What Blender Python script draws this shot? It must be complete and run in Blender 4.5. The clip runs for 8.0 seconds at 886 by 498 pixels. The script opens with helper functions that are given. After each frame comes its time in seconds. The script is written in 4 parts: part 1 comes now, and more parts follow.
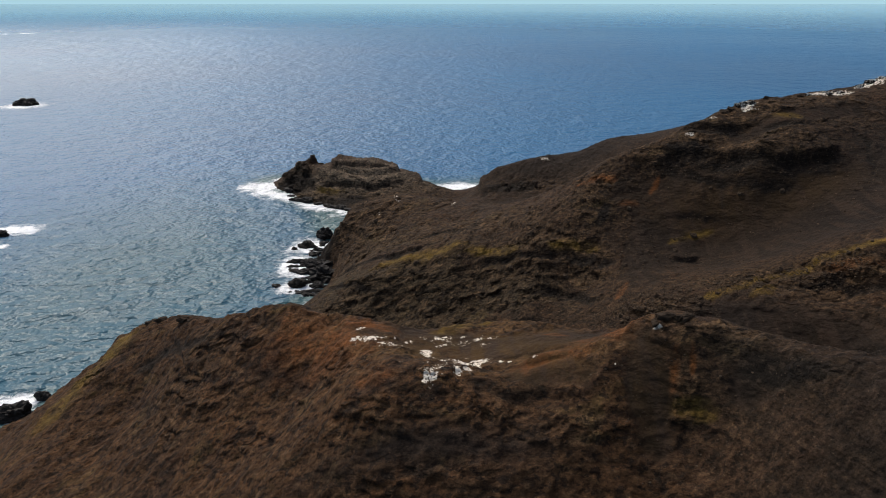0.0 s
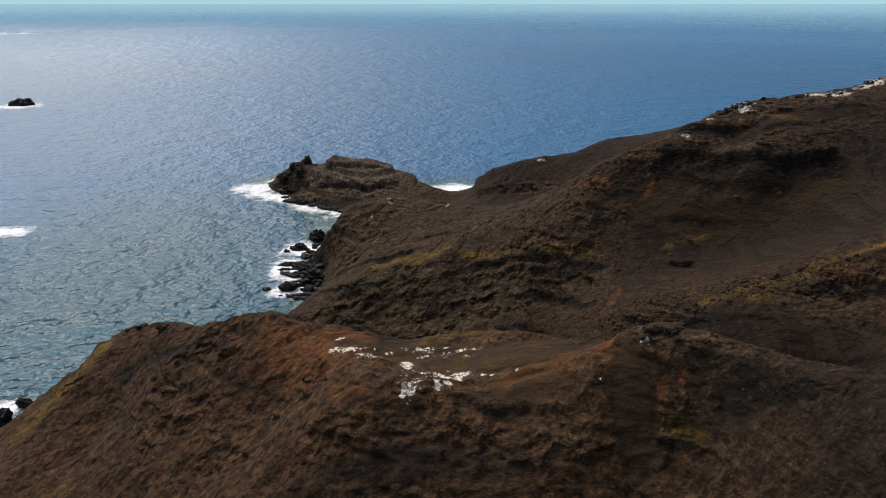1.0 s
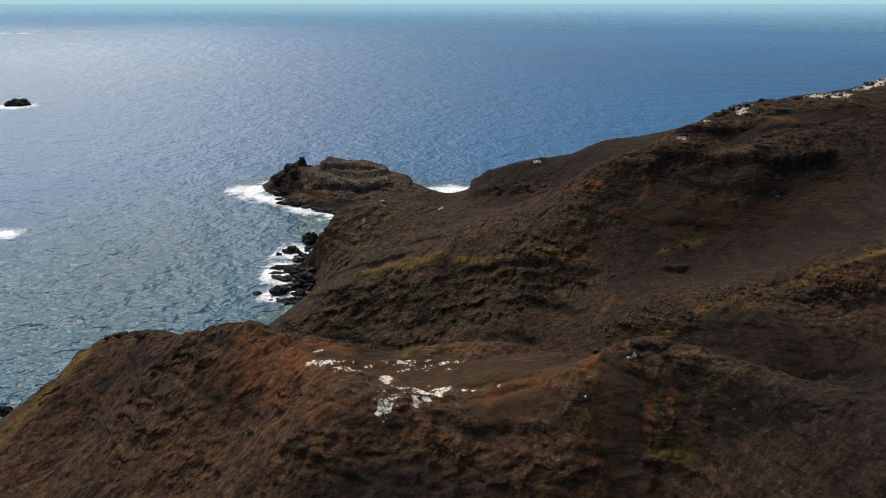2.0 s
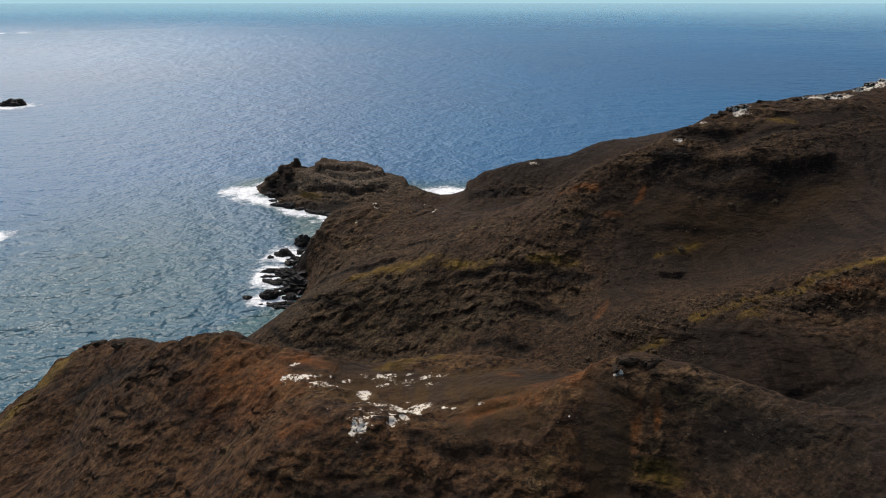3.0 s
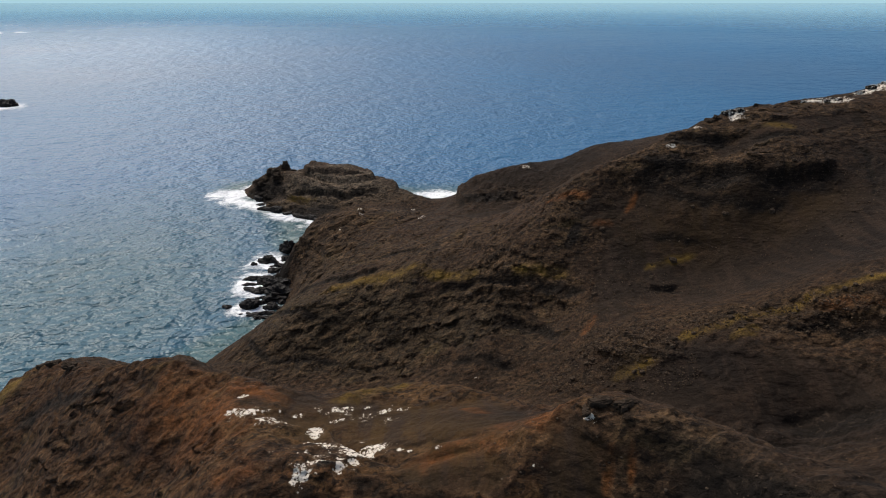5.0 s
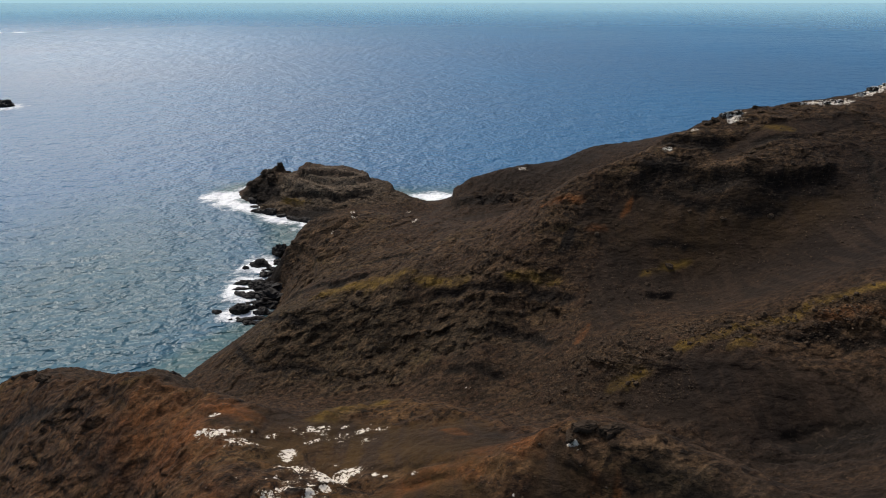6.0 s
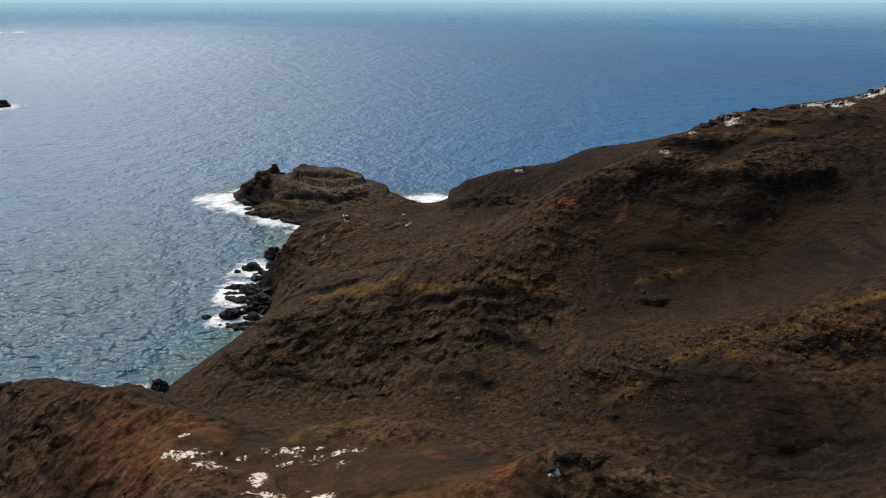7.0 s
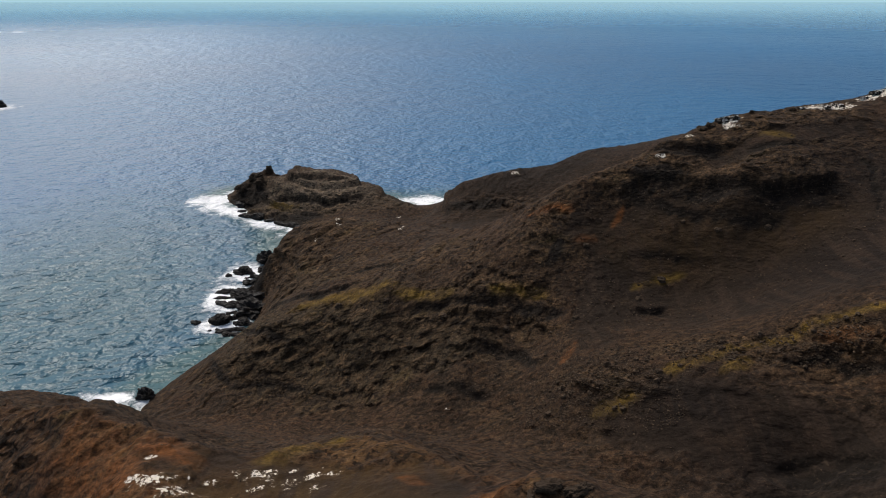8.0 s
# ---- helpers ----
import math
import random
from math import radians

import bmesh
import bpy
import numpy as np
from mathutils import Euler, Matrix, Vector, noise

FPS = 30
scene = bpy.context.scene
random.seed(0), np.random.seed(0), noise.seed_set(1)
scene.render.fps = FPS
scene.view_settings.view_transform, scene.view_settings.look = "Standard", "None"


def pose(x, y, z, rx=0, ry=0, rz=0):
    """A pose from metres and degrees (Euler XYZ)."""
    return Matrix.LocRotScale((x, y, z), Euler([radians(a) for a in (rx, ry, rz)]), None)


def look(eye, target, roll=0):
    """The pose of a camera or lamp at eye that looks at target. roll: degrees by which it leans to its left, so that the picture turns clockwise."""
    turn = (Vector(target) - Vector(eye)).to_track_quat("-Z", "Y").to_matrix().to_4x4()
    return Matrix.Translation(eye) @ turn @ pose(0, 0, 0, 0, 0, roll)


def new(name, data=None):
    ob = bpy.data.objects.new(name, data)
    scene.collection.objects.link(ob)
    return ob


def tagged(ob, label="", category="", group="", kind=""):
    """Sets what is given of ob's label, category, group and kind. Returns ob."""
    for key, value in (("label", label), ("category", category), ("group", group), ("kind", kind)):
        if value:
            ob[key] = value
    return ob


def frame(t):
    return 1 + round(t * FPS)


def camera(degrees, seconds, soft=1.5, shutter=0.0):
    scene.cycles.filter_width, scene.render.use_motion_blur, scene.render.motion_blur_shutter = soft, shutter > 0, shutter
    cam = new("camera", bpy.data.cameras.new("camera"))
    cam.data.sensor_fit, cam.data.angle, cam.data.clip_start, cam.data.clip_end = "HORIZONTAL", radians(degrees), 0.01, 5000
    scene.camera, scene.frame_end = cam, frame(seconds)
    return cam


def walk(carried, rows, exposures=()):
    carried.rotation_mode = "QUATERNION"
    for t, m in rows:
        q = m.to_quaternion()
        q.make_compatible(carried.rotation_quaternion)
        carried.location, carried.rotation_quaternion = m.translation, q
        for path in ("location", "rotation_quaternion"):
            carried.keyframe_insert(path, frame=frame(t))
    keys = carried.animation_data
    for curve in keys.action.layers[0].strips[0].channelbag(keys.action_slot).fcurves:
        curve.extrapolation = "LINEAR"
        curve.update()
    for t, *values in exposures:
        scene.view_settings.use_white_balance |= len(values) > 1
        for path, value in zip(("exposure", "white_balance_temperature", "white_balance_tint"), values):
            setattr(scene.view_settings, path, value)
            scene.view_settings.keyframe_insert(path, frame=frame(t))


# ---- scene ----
# ---- camera: a level drone flight, 120 m above the sea ----
cam = camera(66.0, 8.0, soft=1.0)
ROWS = [
    (0.0, 1.22, -1.69, 121.64, 0.77, -19.83),
    (0.5, 2.92, 0.70, 121.55, 0.80, -19.84),
    (1.0, 4.60, 3.15, 121.47, 0.83, -19.85),
    (1.5, 6.24, 5.65, 121.41, 0.86, -19.85),
    (3.0, 11.03, 13.39, 121.26, 0.94, -19.88),
    (3.5, 12.58, 16.03, 121.22, 0.97, -19.89),
    (4.0, 14.10, 18.68, 121.20, 1.00, -19.90),
    (4.5, 15.61, 21.35, 121.19, 1.02, -19.91),
    (6.0, 19.99, 29.32, 121.20, 1.11, -19.93),
    (6.5, 21.41, 31.94, 121.22, 1.14, -19.94),
    (7.0, 22.82, 34.54, 121.25, 1.17, -19.95),
    (7.5, 24.20, 37.11, 121.29, 1.19, -19.96),
    (8.0, 25.58, 39.63, 121.34, 1.22, -19.96),
]
walk(cam, [(t, pose(x, y, z, 90 + pitch, 0, yaw)) for t, x, y, z, yaw, pitch in ROWS], exposures=((0.0, 0.64), (8.0, 0.60)))

# ---- light: hazy sun ahead and to the left, over the open sea ----
SUN_AZ, SUN_EL = -33.0, 46.0
world = bpy.data.worlds.new("daylight")
scene.world = world
world.use_nodes = True
wn = world.node_tree.nodes
sky = wn.new("ShaderNodeTexSky")
sky.sky_type = "NISHITA"
sky.sun_disc = False
sky.sun_elevation, sky.sun_rotation = radians(SUN_EL), radians(SUN_AZ)
sky.air_density, sky.dust_density, sky.ozone_density = 1.0, 2.6, 1.2
wn["Background"].inputs["Strength"].default_value = 0.085
# a thin veil of high cloud whitens the blue
veil = wn.new("ShaderNodeMix")
veil.data_type = "RGBA"
veil.inputs[0].default_value = 0.22
veil.inputs[7].default_value = (3.8, 3.7, 3.5, 1)
world.node_tree.links.new(sky.outputs[0], veil.inputs[6])
world.node_tree.links.new(veil.outputs[2], wn["Background"].inputs["Color"])

sun_data = bpy.data.lights.new("sun", "SUN")
sun_data.energy, sun_data.angle, sun_data.color = 1.80, radians(30), (1.0, 0.93, 0.84)
sun = new("sun", sun_data)
sun_way = Vector((math.sin(radians(SUN_AZ)) * math.cos(radians(SUN_EL)), math.cos(radians(SUN_AZ)) * math.cos(radians(SUN_EL)), math.sin(radians(SUN_EL))))
sun.matrix_world = look(sun_way * 400, (0, 0, 0))


# ---- noise on arrays ----
TABLE = np.random.RandomState(7).permutation(4096)
COS, SIN = np.cos(np.arange(4096) * (2 * math.pi / 4096)), np.sin(np.arange(4096) * (2 * math.pi / 4096))


def lattice(ix, iy, seed):
    return TABLE[(TABLE[(ix + seed * 131) & 4095] + iy) & 4095]


def perlin(x, y, seed=0):
    """Gradient noise, about -1 to 1."""
    ix, iy = np.floor(x).astype(np.int64), np.floor(y).astype(np.int64)
    fx, fy = x - ix, y - iy
    u, v = fx * fx * fx * (fx * (fx * 6 - 15) + 10), fy * fy * fy * (fy * (fy * 6 - 15) + 10)

    def corner(a, b):
        turn = lattice(ix + a, iy + b, seed)
        return COS[turn] * (fx - a) + SIN[turn] * (fy - b)
    low = corner(0, 0) * (1 - u) + corner(1, 0) * u
    high = corner(0, 1) * (1 - u) + corner(1, 1) * u
    return 1.5 * (low * (1 - v) + high * v)


def fbm(x, y, size, octaves=4, seed=0, gain=0.5):
    total, amp = np.zeros_like(x), 1.0
    for i in range(octaves):
        total += amp * perlin(x / size + 17.3 * i, y / size - 9.1 * i, seed + i)
        size, amp = size / 2.03, amp * gain
    return total


def ridged(x, y, size, octaves=4, seed=0):
    total, amp = np.zeros_like(x), 1.0
    for i in range(octaves):
        total += amp * (1 - 2 * np.abs(perlin(x / size + 5.7 * i, y / size + 3.3 * i, seed + i)))
        size, amp = size / 2.1, amp * 0.5
    return total


def ramp(a, b, v):
    t = np.clip((v - a) / (b - a), 0, 1)
    return t * t * (3 - 2 * t)


# ---- the lie of the land, from its crests, gullies and shores (x, y, z) ----
LINES = {
    "front crest": [(-135, 173, 0), (-122, 171, 6.5), (-104, 170, 22), (-94, 171, 31), (-80, 167, 38.5), (-65, 153, 45.8), (-51, 141, 52), (-39.5, 133, 57.6), (-30, 128, 59.8), (-22, 124, 59.5)],
    "saddle with the white rocks": [(-16, 115.5, 62), (-9, 111, 61.5), (-1, 106, 61.8), (8, 103, 63), (15, 98, 66)],
    "orange hump": [(10, 117, 61), (18, 121, 62), (24, 112, 64.3), (27, 104, 67.3), (32, 102, 70.4)],
    "front crest, upper part": [(35, 97.5, 75), (41, 93.5, 74.8), (46, 88, 74.3), (49.5, 81, 75), (52, 74, 75.6), (56, 62, 77), (66, 40, 80), (80, 5, 84)],
    "near face": [(-98, 168, 24.5), (-75, 142, 29), (-50, 127, 46), (-38, 118, 50), (-29.5, 110, 49.5), (-14, 96, 62.5), (-2, 94.5, 64.5), (12.5, 91, 62.5), (27, 96.5, 69.5), (35, 89, 68.5), (46, 81.5, 70.5)],
    "near face, low": [(-49, 111, 39), (-18, 89, 54.5), (-9.5, 88, 59), (6, 87, 60), (18.5, 83, 60), (37.5, 83.7, 62.7), (-100, 130, 17), (-60, 85, 22), (-20, 60, 34), (10, 55, 40), (40, 55, 52)],
    "behind the front crest": [(-72, 181.5, 30.5), (-58, 167, 36), (-46, 156, 40.5), (-40, 170, 31), (-21, 146, 48), (-5, 152, 41.5), (8.5, 146, 49), (10, 158, 41), (22, 140, 50), (36, 118, 58), (50, 105, 62), (64, 92, 64)],
    "valley": [(-76, 226, -1), (-58, 212, 5), (-38, 205, 9), (-18, 200, 12), (2, 194, 15), (22, 184, 20), (40, 172, 26), (56, 162, 32), (72, 148, 35.5), (90, 138, 40)],
    "middle slope, foot": [(-58, 238, 7), (-42, 226, 13.5), (-19, 225, 19.5), (-5, 215, 18), (13, 221, 28.5), (26, 200, 27), (38, 210, 30), (45, 184, 29.5), (56, 201, 39)],
    "middle slope": [(-45, 292, 14.5), (-30, 235, 25), (-25, 241, 26), (-19, 239, 28.5), (-4, 239, 32), (4, 238, 37.5), (14, 241, 38.5), (25, 229, 39), (-25, 295, 26.5), (-10.5, 289, 31), (0, 280, 32), (30, 216, 34.5), (49, 221, 42.7)],
    "middle crest": [(-55, 312, 16), (-50, 325, 22.5), (-41, 328, 26), (-31, 331, 29), (-13, 335, 27.5), (10, 330, 28), (23, 308, 32), (36, 270, 46.5), (45, 258, 54), (54, 249, 60.5), (62, 251, 66), (71, 253, 69.2), (80, 254, 71.8)],
    "high crest": [(92, 256, 77), (104, 261, 82), (113, 264, 85), (128, 268, 86.5), (140, 270, 88), (152, 272, 89.5), (164, 275, 91.5), (176, 279, 94), (215, 292, 99), (290, 300, 106)],
    "high face": [(47, 232, 50), (57, 238, 56), (73, 245, 62), (90, 233, 61.5), (87, 246, 70), (107, 245, 74.5), (107, 230, 71), (126, 224, 70.5), (120, 235, 78), (108, 221, 59), (90, 220, 47), (79, 209, 42), (70, 225, 49), (140, 225, 73), (165, 235, 79)],
    "spur of boulders": [(54, 182, 38), (67, 187, 42), (77, 177, 46.5), (91, 176, 50), (102, 171, 54), (110, 166, 59), (130, 172, 66), (160, 185, 76)],
    "hollow": [(95, 155, 46.7), (103, 163, 49), (79, 153, 40), (90.5, 147, 38), (94, 134, 44), (115, 140, 53), (140, 125, 66), (100, 95, 66), (160, 80, 84)],
    "behind the high crest": [(72, 262, 66), (86, 270, 69), (100, 277, 73), (116, 284, 77), (140, 292, 80), (172, 300, 84), (35, 345, 19), (60, 300, 40), (95, 300, 60), (130, 310, 68), (80, 350, 26), (180, 330, 72), (250, 380, 66)],
    "far knoll": [(14, 413, 9), (20, 411, 19), (26, 410, 24), (43, 408, 30), (58, 408, 33.5), (80, 412, 36.5), (101, 420, 42.5), (125, 427, 42), (170, 440, 50), (40, 385, 20), (20, 380, 14)],
    "headland": [(-120, 472, 2), (-112, 475, 9.5), (-98.7, 478, 14), (-90, 470, 12), (-77, 465, 21), (-65, 461, 21.2), (-53, 460, 21), (-37, 455, 17), (-21, 445, 12), (-6, 431, 7.5), (2, 422, 6)],
    "headland, near side": [(-85, 440, 8), (-70, 436, 9), (-50, 432, 12), (-30, 420, 9), (-25, 395, 9), (-40, 385, 6), (-15, 370, 15), (5, 385, 9)],
    "shore": [(-130, 150, 0), (-128, 120, 0), (-118, 80, 0), (-100, 40, 0), (-92, 190, 0), (-74, 215, 0), (-68, 247, 0), (-60, 268, 0), (-54, 288, 0), (-57, 305, 1), (-60, 325, 1), (-60, 350, 0), (-62, 378, 0), (-63, 400, 0), (-82, 425, 0), (-104, 444, 0), (-122, 464, 0), (-126, 475, 0), (-105, 492, 0), (-70, 490, 0), (-35, 476, 0), (-5, 452, 0), (15, 452, 0), (25, 462, 0), (70, 466, 0), (130, 490, 0), (220, 520, 0)],
    "sea floor": [(-165, 190, -14), (-158, 140, -14), (-150, 80, -14), (-130, 30, -14), (-115, 225, -12), (-110, 270, -12), (-95, 315, -8), (-110, 370, -12), (-120, 415, -12), (-160, 465, -14), (-140, 510, -14), (-70, 525, -14), (0, 500, -12), (60, 510, -12), (150, 540, -14), (-200, 330, -16), (260, 580, -14)],
    "towards the take-off": [(0, 0, 30), (-40, 30, 14), (40, 0, 60), (-60, -60, 0), (0, -80, 30), (90, -80, 85), (180, 0, 100), (260, 160, 108), (-90, -90, -14)],
}
ANCHORS = np.array([p for line in LINES.values() for p in line], float)


def kernel(r2):
    return r2 * np.log(r2 + 1e-9)


def bend():
    """The weights of the thin plate through the lines."""
    n, xy = len(ANCHORS), ANCHORS[:, :2] / 100
    a = np.zeros((n + 3, n + 3))
    d = xy[:, None] - xy[None]
    a[:n, :n] = kernel((d * d).sum(-1)) + 0.002 * np.eye(n)
    a[:n, n], a[n, :n] = 1, 1
    a[:n, n + 1:], a[n + 1:, :n] = xy, xy.T
    return np.linalg.solve(a, np.concatenate([ANCHORS[:, 2], np.zeros(3)]))


WEIGHTS = bend()


def sheet(x, y):
    """The thin plate itself."""
    shape, x, y = x.shape, x.ravel() / 100, y.ravel() / 100
    total = WEIGHTS[-3] + WEIGHTS[-2] * x + WEIGHTS[-1] * y
    for (ax, ay, _), w in zip(ANCHORS / 100, WEIGHTS):
        total += w * kernel((x - ax) ** 2 + (y - ay) ** 2)
    return total.reshape(shape)


STEP, CORNER = 3.0, (-816.0, -816.0)
LATTICE = sheet(*np.meshgrid(CORNER[0] + STEP * np.arange(545), CORNER[1] + STEP * np.arange(545), indexing="ij"))


def plate(x, y):
    """The smooth height of the land, by cubic steps over a lattice of it."""
    u, v = np.clip((x - CORNER[0]) / STEP, 1, 542), np.clip((y - CORNER[1]) / STEP, 1, 542)
    i, j = u.astype(np.int64), v.astype(np.int64)

    def weights(t):
        return (-0.5 * t + t * t - 0.5 * t ** 3, 1 - 2.5 * t * t + 1.5 * t ** 3, 0.5 * t + 2 * t * t - 1.5 * t ** 3, -0.5 * t * t + 0.5 * t ** 3)
    wu, wv = weights(u - i), weights(v - j)
    total = np.zeros_like(u)
    for a in range(4):
        for b in range(4):
            total += wu[a] * wv[b] * LATTICE[i + a - 1, j + b - 1]
    return total


def course(x, y, points, reach):
    """Where a place is within reach of a line: its indices, the signed distance (positive behind the line) and how far inside the ends it lies."""
    p = np.array(points, float)
    near = np.nonzero((x > p[:, 0].min() - reach) & (x < p[:, 0].max() + reach) & (y > p[:, 1].min() - reach) & (y < p[:, 1].max() + reach))
    px, py = x[near], y[near]
    best, side, place, run = np.full(px.shape, 1e9), np.ones_like(px), np.zeros_like(px), 0.0
    for (ax, ay), (bx, by) in zip(p[:-1], p[1:]):
        dx, dy = bx - ax, by - ay
        length = math.hypot(dx, dy)
        t = np.clip(((px - ax) * dx + (py - ay) * dy) / length ** 2, 0, 1)
        d = np.hypot(px - ax - t * dx, py - ay - t * dy)
        closer = d < best
        best = np.where(closer, d, best)
        side = np.where(closer, np.sign(dx * (py - ay) - dy * (px - ax) + 1e-9), side)
        place = np.where(closer, run + t * length, place)
        run += length
    return near, best * side, np.minimum(place, run - place)


def strip(x, y, strokes, rag):
    """How far inside any of the ragged strips (half width, points) a place is, 0 to 1."""
    total = np.zeros_like(x)
    for half, points in strokes:
        near, d, inside = course(x, y, points, half * 3 + 3)
        value = np.clip(1.25 - np.abs(d) / half * 0.75 - 0.5 * ramp(2.5 * half, 0, inside + half) + 0.55 * rag[near], 0, 1)
        total[near] = np.maximum(total[near], value)
    return total


def blob(x, y, spots):
    """How far inside any of the soft ovals (x, y, length, width, turn) a place is, 0 to 1."""
    total = np.zeros_like(x)
    for cx, cy, a, b, turn in spots:
        c, s = math.cos(radians(turn)), math.sin(radians(turn))
        u, v = ((x - cx) * c + (y - cy) * s) / a, ((y - cy) * c - (x - cx) * s) / b
        total = np.maximum(total, np.clip(1.3 - np.sqrt(u * u + v * v) * 0.9, 0, 1))
    return total


# beds of lava that break out of the slopes as low cliffs: oval of ground (x, y, length, width, turn), height, tilt to the right, half thickness, sharpness
BEDS = [
    ((10, 102, 13, 4, -27), 64.6, 0.36, 0.9, 0.9),
    ((-30, 300, 30, 20, -10), 19.5, 0.05, 2.5, 0.7),
    ((34, 255, 26, 18, -30), 44.0, 0.06, 2.0, 0.7),
    ((-58, 455, 46, 20, -8), 10.5, 0.0, 3.0, 0.85),
    ((-62, 452, 42, 15, -5), 17.0, -0.03, 2.2, 0.9),
    ((-60, 436, 44, 14, -15), 5.0, 0.0, 2.2, 0.9),
    ((30, 404, 30, 16, 5), 17.0, 0.12, 4.0, 0.85),
    ((-60, 140, 16, 8, -35), 43.0, 0.30, 0.8, 0.7),
]


# scarps of black lava: height of the step, reach of the bench, depth of the black face, line
SCARPS_HIGH = [
    (4.0, 6.0, 4.2, [(76, 249), (88, 245), (106, 233.5), (112, 229), (126, 226.5), (134, 230)]),
    (2.6, 6.0, 4.0, [(86, 260), (98, 253), (110, 250)]),
    (0.9, 5.0, 2.0, [(112, 247), (122, 244), (131, 243)]),
    (1.3, 5.0, 1.5, [(77.5, 245.5), (87, 239), (95, 233), (107, 225), (118, 222)]),
    (0.8, 5.0, 1.6, [(140, 240), (145, 233), (140, 221), (138, 212)]),
    (0.9, 4.0, 0.8, [(78, 229), (87, 225.6), (95, 222)]),
    # the black of this face puts a small overhang's shade into the colour
    (2.2, 5.0, 1.8, [(72.5, 208), (78, 209), (84.5, 210)]),
]
SCARPS_MIDDLE = [
    (1.7, 5.0, 1.6, [(11, 229.5), (22, 226.5), (31, 223.6), (35, 222), (44, 219), (57, 211)]),
    (1.7, 5.0, 1.9, [(29, 212), (36, 210.5), (43, 205.8), (48, 194.6)]),
    (1.2, 4.0, 1.5, [(16, 201), (29, 196), (36, 192)]),
    (1.8, 5.0, 1.8, [(-46, 279), (-34, 260), (-19, 250), (-8.5, 251)]),
    (1.2, 4.0, 1.4, [(-47, 251), (-38, 238), (-27, 229)]),
    (0.9, 4.0, 1.0, [(-56, 239), (-44, 221.5), (-29, 217.6), (-17, 213)]),
    (1.0, 4.0, 1.2, [(-14, 262), (-4, 263.5), (7, 256)]),
]
SCARPS_FORE = [
    (1.9, 4.0, 1.5, [(90, 171.3), (96, 168), (102.4, 166.5), (106.7, 161.3), (113, 156)]),
    (1.1, 4.0, 1.2, [(84, 149), (92, 147.7), (103, 142.4)]),
    (1.0, 4.0, 1.2, [(79, 143), (88, 140), (97, 133)]),
    (0.8, 2.5, 1.3, [(38.8, 93), (42.8, 89), (46.5, 83.5), (50, 77)]),
    (1.3, 2.5, 1.0, [(33, 97.8), (36.5, 97.0), (40.5, 94.6)]),
    (0.7, 2.5, 0.7, [(41.5, 86.5), (44, 83), (46.6, 79)]),
    (1.0, 3.0, 1.3, [(2.5, 96.5), (8.7, 93.8), (13.6, 92.3), (19, 90.3)]),
]
SCARPS_NEAR = [
    (0.9, 3.0, 1.0, [(-9, 93.8), (-1, 92.3), (4, 91.4)]),
    (0.9, 3.0, 1.5, [(-31, 116.5), (-26, 110), (-21, 104.5)]),
    (0.7, 3.0, 1.6, [(-39.5, 123.5), (-36, 118.6), (-32.5, 115)]),
    (0.6, 3.0, 1.4, [(-42.5, 134), (-38, 130), (-33, 125.5)]),
    (0.8, 3.0, 2.2, [(-81, 152), (-67, 148), (-51, 136)]),
    (0.7, 3.0, 1.8, [(-73, 138.5), (-63, 128)]),
    (0.5, 1.6, 0.3, [(7, 105.4), (12, 102.7), (17.5, 100.2), (22.5, 100.4)]),
]
SCARPS_HEAD = [
    (3.2, 7.0, 2.6, [(-86, 442), (-68.5, 435), (-48, 426), (-28, 431)]),
    (2.2, 6.0, 2.0, [(-82, 455), (-62, 449), (-40, 446)]),
]
SCARPS = SCARPS_HIGH + SCARPS_MIDDLE + SCARPS_FORE + SCARPS_NEAR + SCARPS_HEAD

# the crest of the near ridge
CREST = [(-140, 176), (-104, 172), (-80, 169), (-65, 155), (-51, 143), (-39.5, 135), (-30, 129.5), (-22, 126), (-14, 121.5), (-5, 119), (2, 121), (8, 126), (18, 123.5), (25, 114), (32, 105), (35, 99), (41, 95), (46, 89.5), (50, 83), (56, 64), (66, 42), (80, 7)]

# smooth slopes of loose ash
SCREE = [(80, 233, 20, 9, -15), (108, 208, 46, 20, -12), (66, 213, 7, 22, -15), (81, 156, 26, 8, -25), (31, 89.5, 3.4, 7, 0), (6, 111, 20, 7.5, -20), (20, 107, 7, 8, 0), (45, 128, 12, 8, -40), (45, 84, 4, 2.5, -45), (17, 95, 7, 3, -20), (128, 248, 26, 4, 8), (40, 355, 40, 18, -5)]


def scree(x, y):
    """0 on rock, 1 on smooth loose ash."""
    return ramp(0.15, 0.6, blob(x, y, SCREE) + 0.22 * fbm(x, y, 6, 3, 61))


def tilted(x, y, z):
    """Height over the dip of the beds, which fall towards the sea."""
    near = np.interp(x, [-140, -15, 20, 120], [-45, 0, 4, 8])
    far = np.interp(x, [-140, 32, 100, 300], [-52, 0, 3, 12])
    back = ramp(150, 190, y)
    return z - near * (1 - back) - far * back * ramp(420, 360, y)


